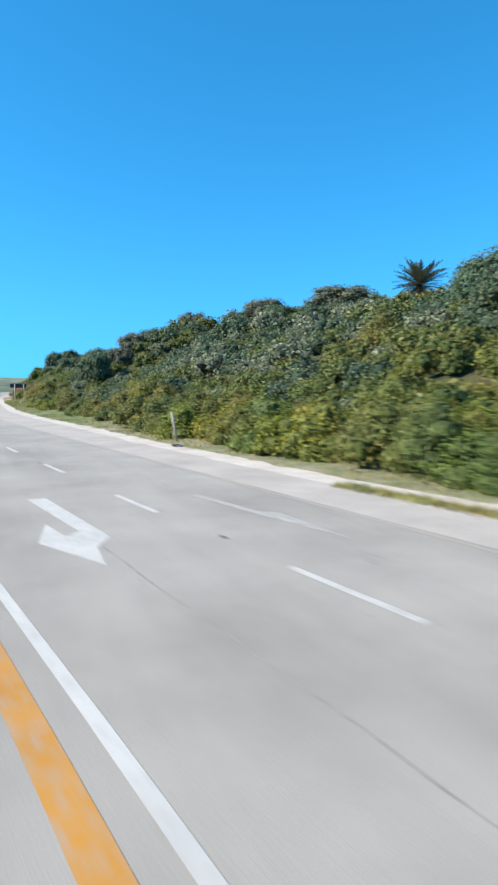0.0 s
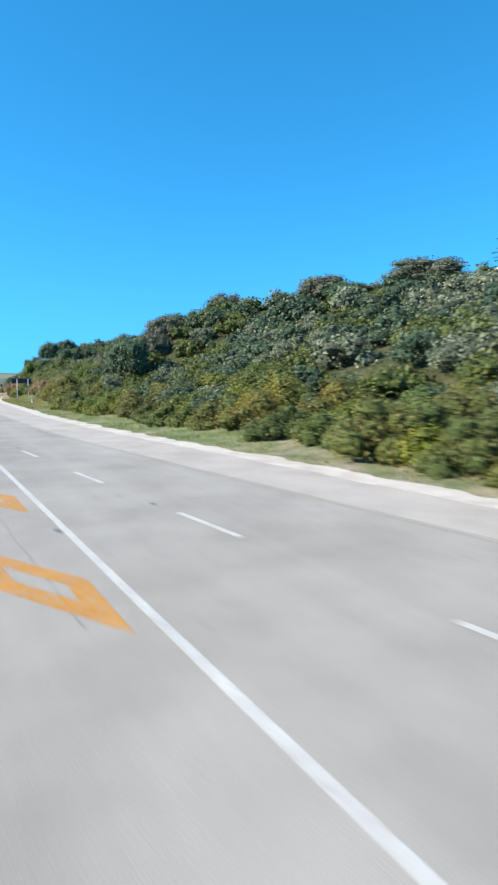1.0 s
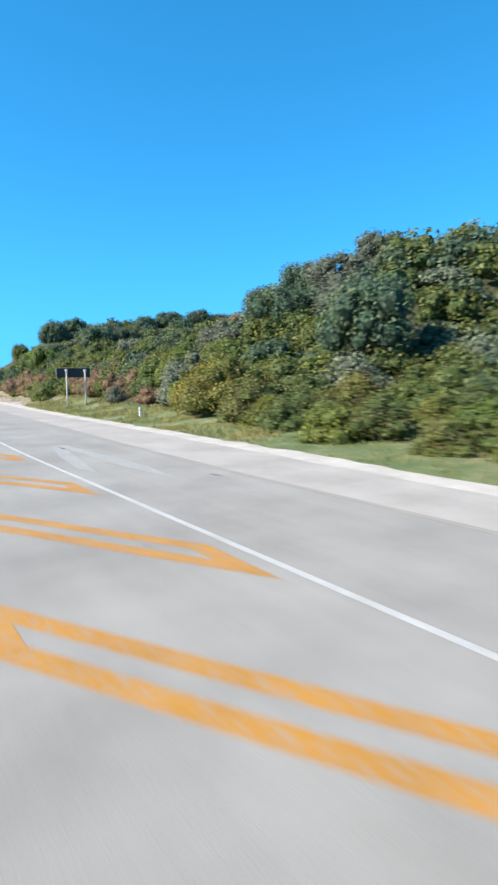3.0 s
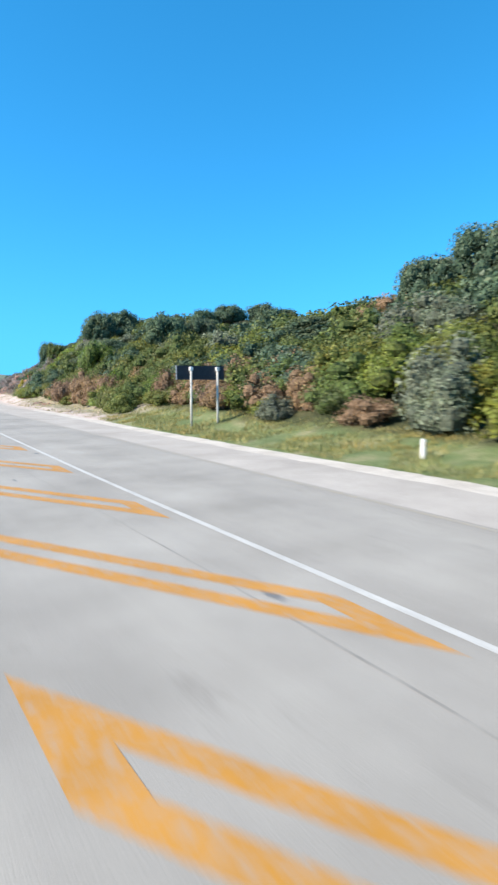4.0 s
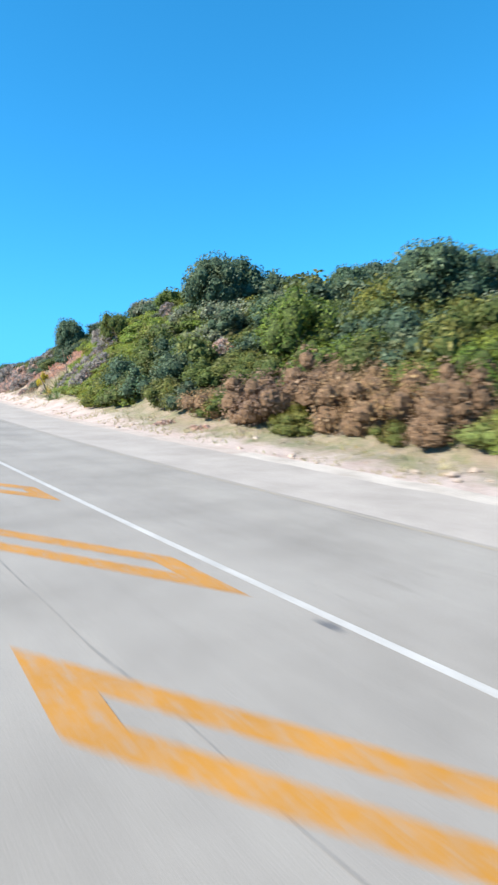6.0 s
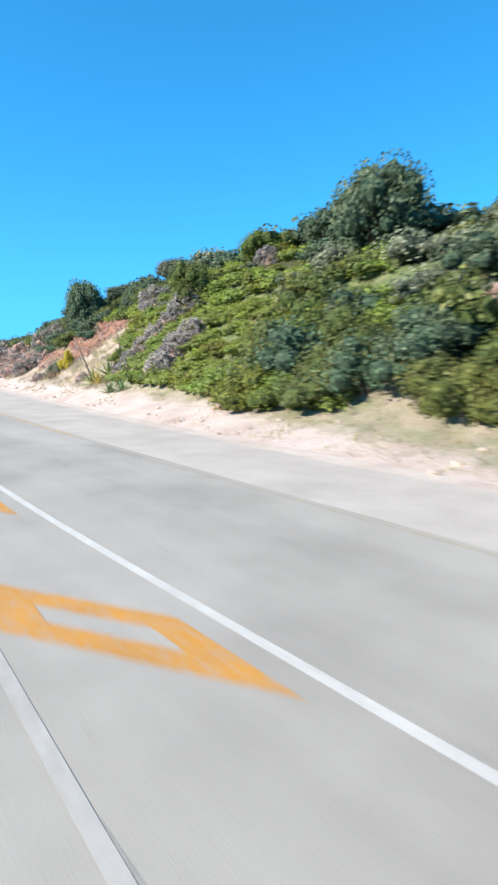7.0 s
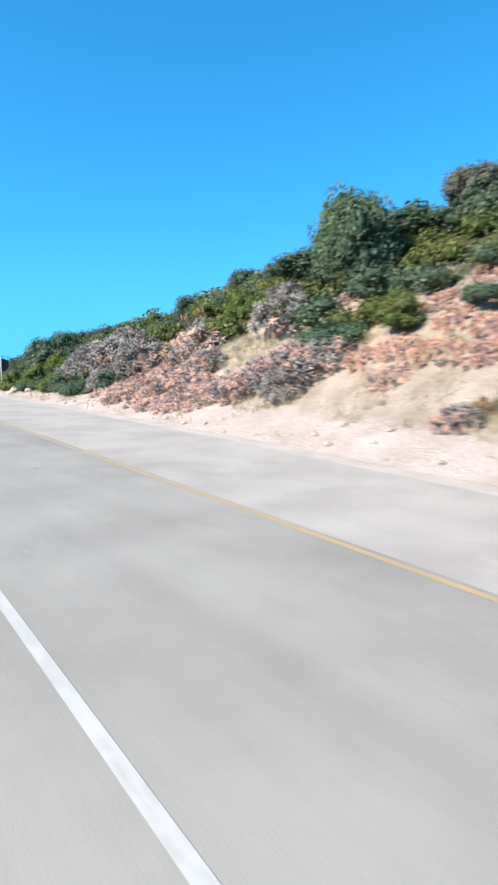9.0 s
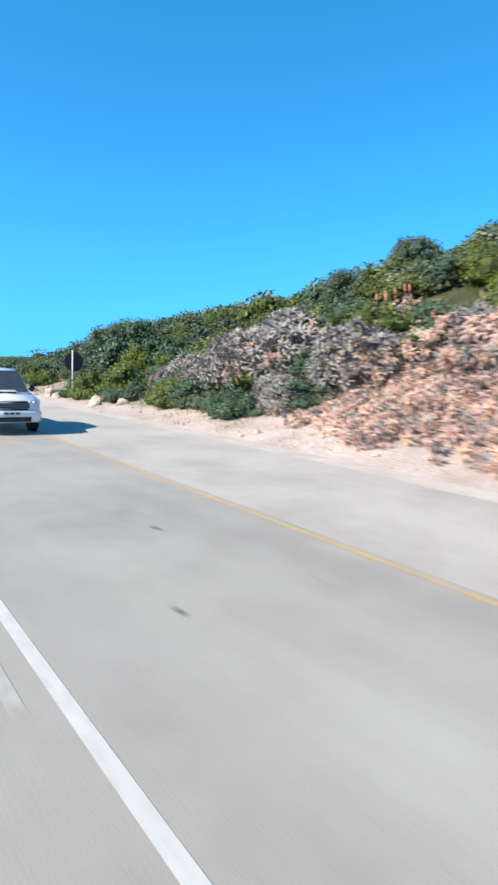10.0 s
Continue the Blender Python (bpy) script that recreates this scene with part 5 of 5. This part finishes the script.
def house():
    z = 14.5
    ob = thing("house", Matrix.Translation((76.0, 68.0, z - 1.5)) @ Matrix.Rotation(radians(-38), 4, "Z"), "tan plastered house with a flat roof behind the trees", "house")
    bm = bmesh.new()
    box(bm, -4.5, -3.5, -1.5, 4.5, 3.5, 4.6, 0.02)
    wall = part("wall", bm, M_TAN, ob)
    bm = bmesh.new()
    box(bm, -4.8, -3.8, 4.6, 4.8, 3.8, 4.85, 0.03)
    part("roof", bm, M_WALLW, ob, "pale flat roof slab")
    for x in (-2.6, 0.2):
        bm = bmesh.new()
        box(bm, x - 0.6, -3.53, 2.0, x + 0.6, -3.47, 3.4, 0.01)
        w = part("window", bm, M_GLASS, ob)
        bm = bmesh.new()
        box(bm, x - 0.7, -3.6, 1.9, x + 0.7, -3.5, 2.0, 0.01)
        part("sill", bm, M_WALLW, w)
    gw = thing("garden_wall", Matrix.Translation((66.2, 64.2, 14.0)) @ Matrix.Rotation(radians(-38), 4, "Z"), "low white plastered garden wall beside the palm", "wall")
    bm = bmesh.new()
    box(bm, -2.4, -0.12, -1.0, 2.4, 0.12, 1.9, 0.02)
    part("wall", bm, M_WALLW, gw)
    bm = bmesh.new()
    box(bm, -2.5, -0.17, 1.9, 2.5, 0.17, 1.98, 0.01)
    part("coping", bm, M_WALLW, gw)


house()


# ---- far land beyond the bend ----
def far_land():
    m = surface("far_fields", [(0.3, (0.06, 0.09, 0.06)), (0.5, (0.11, 0.14, 0.09)), (0.7, (0.24, 0.25, 0.18))], 0.012, 0.95, 0.08, 0.3, 0.25)
    verts, faces = [], []
    xs = np.arange(-700, 900, 40.0)
    prof = ((620, -2), (680, 9), (760, 28), (840, 36), (960, 31), (1200, 10))
    for y, h in prof:
        for x in xs:
            k = 0.7 + 0.35 * noise.noise(Vector((x * 0.006, y * 0.004, 2.2)))
            k *= min(max((270 - x) / 70, 0.12), 1.0)
            verts.append((x, y, h * k - 1))
    n = len(xs)
    for i in range(len(prof) - 1):
        for j in range(n - 1):
            faces.append((i * n + j, i * n + j + 1, (i + 1) * n + j + 1, (i + 1) * n + j))
    tagged(mesh_object("distant_hill", verts, faces, m, smooth=True), "hazy green and pale fields on a distant hill", "hill", kind="structure")


far_land()

# ---- oncoming pickup, standing on the road ----
M_BODY, _n, _l, _b = material("white_car_paint", 0.25, 0.0, 0.5)
_b.inputs["Base Color"].default_value = (0.72, 0.73, 0.74, 1)
_b.inputs["Coat Weight"].default_value = 0.6
_c, _f = noise_ramp(_n, _l, _n.new("ShaderNodeNewGeometry").outputs["Position"], 4.0, [(0.3, (0.66, 0.66, 0.66)), (0.7, (0.76, 0.77, 0.78))])
_l.new(_c, _b.inputs["Base Color"])
M_TYRE = surface("tyre_rubber", [(0.3, (0.018, 0.018, 0.018)), (0.7, (0.035, 0.034, 0.032))], 10.0, 0.85)
M_RIMS = surface("alloy", [(0.3, (0.45, 0.45, 0.46)), (0.7, (0.6, 0.6, 0.6))], 10.0, 0.3, 40.0, 0.001, 0.05, metal=0.9)
M_TRIM = surface("black_plastic", [(0.3, (0.02, 0.02, 0.022)), (0.7, (0.04, 0.04, 0.042))], 8.0, 0.5)
M_LENS = surface("headlight_lens", [(0.3, (0.55, 0.55, 0.56)), (0.7, (0.8, 0.8, 0.8))], 12.0, 0.08, 40.0, 0.001, 0.05, spec=0.8)
M_SILVER = surface("dull_silver", [(0.3, (0.22, 0.23, 0.25)), (0.7, (0.30, 0.31, 0.33))], 6.0, 0.4, 40.0, 0.001, 0.08)
M_PLATE = surface("plate", [(0.3, (0.6, 0.6, 0.55)), (0.7, (0.7, 0.7, 0.64))], 6.0, 0.5)


def loft(sections):
    """A closed skin through cross-sections of equal vertex count."""
    bm = bmesh.new()
    rings = [[bm.verts.new(p) for p in s] for s in sections]
    n = len(sections[0])
    for a, b in zip(rings, rings[1:]):
        for i in range(n):
            j = (i + 1) % n
            bm.faces.new((a[i], a[j], b[j], b[i]))
    bm.faces.new(rings[0][::-1])
    bm.faces.new(rings[-1])
    return bm


def car_ring(y, w, z0, z1, crown=0.04, r=0.12):
    """A rounded box section across the car at y, half width w."""
    pts = [(-w + r, y, z0), (w - r, y, z0), (w, y, z0 + r), (w, y, (z0 + z1) / 2), (w - 0.02, y, z1 - r), (w - r, y, z1), (0, y, z1 + crown), (-w + r, y, z1), (-w + 0.02, y, z1 - r), (-w, y, (z0 + z1) / 2), (-w, y, z0 + r)]
    return [Vector(p) for p in pts]


def plate_of(name, pts, thick, mat, parent, label=""):
    """A thin four-cornered panel, given by its outer corners and pushed in by its thickness along y."""
    bm = bmesh.new()
    vs = [bm.verts.new(p) for p in pts] + [bm.verts.new((x * 0.98, y + thick, z)) for x, y, z in pts]
    for q in ((0, 1, 2, 3), (7, 6, 5, 4), (0, 4, 5, 1), (1, 5, 6, 2), (2, 6, 7, 3), (3, 7, 4, 0)):
        bm.faces.new([vs[k] for k in q])
    return part(name, bm, mat, parent, label)


def pickup(x, y, heading):
    ob = thing("pickup_truck", Matrix.Translation((x, y, 0.0)) @ Matrix.Rotation(heading, 4, "Z"), "white double-cab pickup with a bonnet scoop standing in the oncoming lane", "pickup")
    bm = loft([car_ring(0.0, 0.70, 0.50, 0.92, 0.03, 0.12), car_ring(0.08, 0.80, 0.40, 1.00, 0.03, 0.14), car_ring(0.22, 0.87, 0.36, 1.05, 0.04, 0.14), car_ring(0.5, 0.91, 0.36, 1.10, 0.05), car_ring(0.95, 0.925, 0.40, 1.15, 0.05), car_ring(1.35, 0.93, 0.40, 1.17, 0.03), car_ring(2.2, 0.93, 0.40, 1.18, 0.02), car_ring(3.4, 0.93, 0.42, 1.16, 0.0), car_ring(4.9, 0.92, 0.46, 1.14, 0.0), car_ring(5.15, 0.88, 0.52, 1.10, 0.0)])
    part("body", bm, M_BODY, ob, smooth=True)
    bm = loft([car_ring(1.12, 0.84, 1.10, 1.16, 0.01, 0.03), car_ring(1.5, 0.79, 1.12, 1.50, 0.03, 0.05), car_ring(1.82, 0.72, 1.12, 1.75, 0.04, 0.08), car_ring(2.15, 0.69, 1.12, 1.83, 0.04, 0.10), car_ring(3.2, 0.68, 1.12, 1.82, 0.04, 0.10), car_ring(3.55, 0.70, 1.12, 1.68, 0.02, 0.08), car_ring(3.75, 0.76, 1.10, 1.2, 0.01, 0.03)])
    part("cabin", bm, M_BODY, ob, smooth=True)
    plate_of("windscreen", [(-0.75, 1.0, 1.19), (0.75, 1.0, 1.19), (0.64, 1.72, 1.78), (-0.64, 1.72, 1.78)], 0.05, M_GLASS, ob, "dark windscreen")
    for sd in (-1, 1):
        for y0, y1 in ((1.75, 2.45), (2.55, 3.3)):
            bm = bmesh.new()
            box(bm, sd * 0.725 - 0.02, y0, 1.24, sd * 0.725 + 0.02, y1, 1.66, 0.015)
            part("side_window", bm, M_GLASS, ob)
        bm = bmesh.new()
        box(bm, sd * 0.98 - 0.11, 1.35, 1.16, sd * 0.98 + 0.09, 1.47, 1.34, 0.05)
        part("mirror", bm, M_TRIM, ob)
        lamp_ = plate_of("headlight", [(sd * 0.50, -0.03, 0.82), (sd * 0.84, 0.13, 0.84), (sd * 0.87, 0.2, 0.99), (sd * 0.52, 0.0, 0.97)], 0.12, M_LENS, ob, "clear wrap-round headlight")
        bm = bmesh.new()
        bmesh.ops.create_uvsphere(bm, u_segments=12, v_segments=8, radius=0.06)
        bmesh.ops.translate(bm, verts=bm.verts, vec=(sd * 0.66, 0.03, 0.905))
        part("bulb", bm, M_RIMS, lamp_, "bright reflector")
        bm = bmesh.new()
        box(bm, sd * 0.66 - 0.09, -0.06, 0.46, sd * 0.66 + 0.09, 0.06, 0.55, 0.03)
        part("fog_lamp", bm, M_LENS, ob)
        bm = bmesh.new()
        bmesh.ops.create_cone(bm, cap_ends=True, segments=24, radius1=0.44, radius2=0.42, depth=0.05)
        bmesh.ops.rotate(bm, verts=bm.verts, cent=(0, 0, 0), matrix=Matrix.Rotation(radians(90), 3, "Y"))
        bmesh.ops.translate(bm, verts=bm.verts, vec=(sd * 0.915, 0.95, 0.40))
        part("wheel_arch", bm, M_TRIM, ob, "dark wheel arch lining")
    bm = bmesh.new()
    box(bm, -0.52, -0.05, 0.70, 0.52, 0.05, 0.96, 0.05)
    grille = part("grille", bm, M_TRIM, ob, "dark honeycomb grille")
    for z in (0.77, 0.83, 0.89):
        bm = bmesh.new()
        box(bm, -0.47, -0.062, z - 0.008, 0.47, -0.045, z + 0.008, 0.004)
        part("slat", bm, M_SILVER, grille)
    bm = loft([car_ring(-0.12, 0.66, 0.42, 0.66, 0.0, 0.08), car_ring(-0.06, 0.80, 0.36, 0.70, 0.0, 0.08), car_ring(0.1, 0.89, 0.34, 0.72, 0.0, 0.08), car_ring(0.4, 0.93, 0.36, 0.72, 0.0, 0.08)])
    bumper = part("bumper", bm, M_BODY, ob, "white moulded bumper", smooth=True)
    bm = bmesh.new()
    box(bm, -0.56, -0.135, 0.38, 0.56, -0.08, 0.55, 0.03)
    part("air_intake", bm, M_TRIM, bumper)
    bm = bmesh.new()
    box(bm, -0.26, -0.145, 0.57, 0.26, -0.122, 0.67, 0.004)
    plate = part("number_plate", bm, M_PLATE, bumper)
    for k in (-0.15, 0.0, 0.15):
        bm = bmesh.new()
        box(bm, k - 0.055, -0.149, 0.595, k + 0.055, -0.144, 0.65)
        part("bar", bm, M_TRIM, plate)
    bm = loft([[(-0.34, 0.55, 1.10), (0.34, 0.55, 1.10), (0.32, 0.55, 1.205), (-0.32, 0.55, 1.205)], [(-0.34, 0.8, 1.13), (0.34, 0.8, 1.13), (0.31, 0.8, 1.235), (-0.31, 0.8, 1.235)], [(-0.3, 1.12, 1.15), (0.3, 1.12, 1.15), (0.26, 1.12, 1.19), (-0.26, 1.12, 1.19)]])
    scoop = part("bonnet_scoop", bm, M_BODY, ob)
    bm = bmesh.new()
    box(bm, -0.3, 0.538, 1.135, 0.3, 0.56, 1.19, 0.006)
    part("scoop_mouth", bm, M_TRIM, scoop)
    for sd in (-1, 1):
        for yy in (0.95, 4.05):
            v, f = tube([(sd * 0.72, yy, 0.37), (sd * 0.74, yy, 0.37), (sd * 0.93, yy, 0.37), (sd * 0.95, yy, 0.37)], [0.30, 0.37, 0.37, 0.31], 24)
            w = mesh_object("wheel", v, f, M_TYRE, ob, "black tyre")
            v, f = tube([(sd * 0.92, yy, 0.37), (sd * 0.955, yy, 0.37)], [0.24, 0.22], 20)
            mesh_object("rim", v, f, M_RIMS, w)


pickup(32.35, 216.2, math.atan2(-0.207, 1.0))


# ---- marks on the asphalt ----
def blot(x, y, s, stretch, seed):
    pts = []
    for i in range(14):
        a = 2 * math.pi * i / 14
        r = s * (0.7 + 0.5 * noise.noise(Vector((math.cos(a) * 1.5, math.sin(a) * 1.5, seed))))
        pts.append((x + r * math.cos(a), y + r * stretch * math.sin(a)))
    ob = flat_shape("road_stain", pts, M_CRACK, "dark tar stain on the asphalt", "road stains", z=0.0012)


for _i, (_x, _y, _s, _t) in enumerate(((4.89, 7.9, .09, 1.6), (4.5, 18.6, .1, 2.0), (4.48, 31.2, .1, 1.6), (2.31, 30.0, .09, 2.2), (3.3, 41.7, .12, 2.0), (4.74, 43.4, .12, 2.2), (7.6, 40.6, .1, 1.5), (6.87, 77.7, .07, 2.2), (7.1, 87.9, .1, 2.2),
                                     (9.24, 74.3, .1, 4.0), (9.75, 102.9, .1, 2.2), (7.42, 97.6, .07, 2.5), (13.0, 126.9, .1, 2.2), (28.7, 171.5, .1, 1.4), (25.84, 195.5, .06, 3.0), (27.03, 194.5, .05, 3.0), (29.44, 206.0, .07, 2.5), (27.88, 203.7, .06, 3.0))):
    blot(_x, _y, _s, _t, _i * 3.3)


def seam(y0, y1, f, width=0.025):
    tagged(strip("road_seam", y0, y1, lambda y: f(y) - width / 2 + 0.05 * noise.noise(Vector((y * 0.7, 0, 0))), lambda y: f(y) + width / 2 + 0.05 * noise.noise(Vector((y * 0.7, 0.2, 0))), 0.0018, M_SEAM, 0.3), "thin dark crack along the asphalt", "road crack", "road cracks", "structure")


M_SEAM = worn_paint("crack_fill", (0.20, 0.185, 0.165), ROAD_TONE, 0.50)
seam(-4, 14, lambda y: 3.2 - 0.012 * (y - 3))
seam(26, 60, lambda y: white_x(y) - 0.75 + 0.3 * math.sin(y * 0.11))
seam(84, 118, lambda y: white_x(y) - 1.5 + 0.4 * math.sin(y * 0.09))
seam(118, 146, lambda y: white_x(y) - 1.9 + 0.3 * math.sin(y * 0.13))
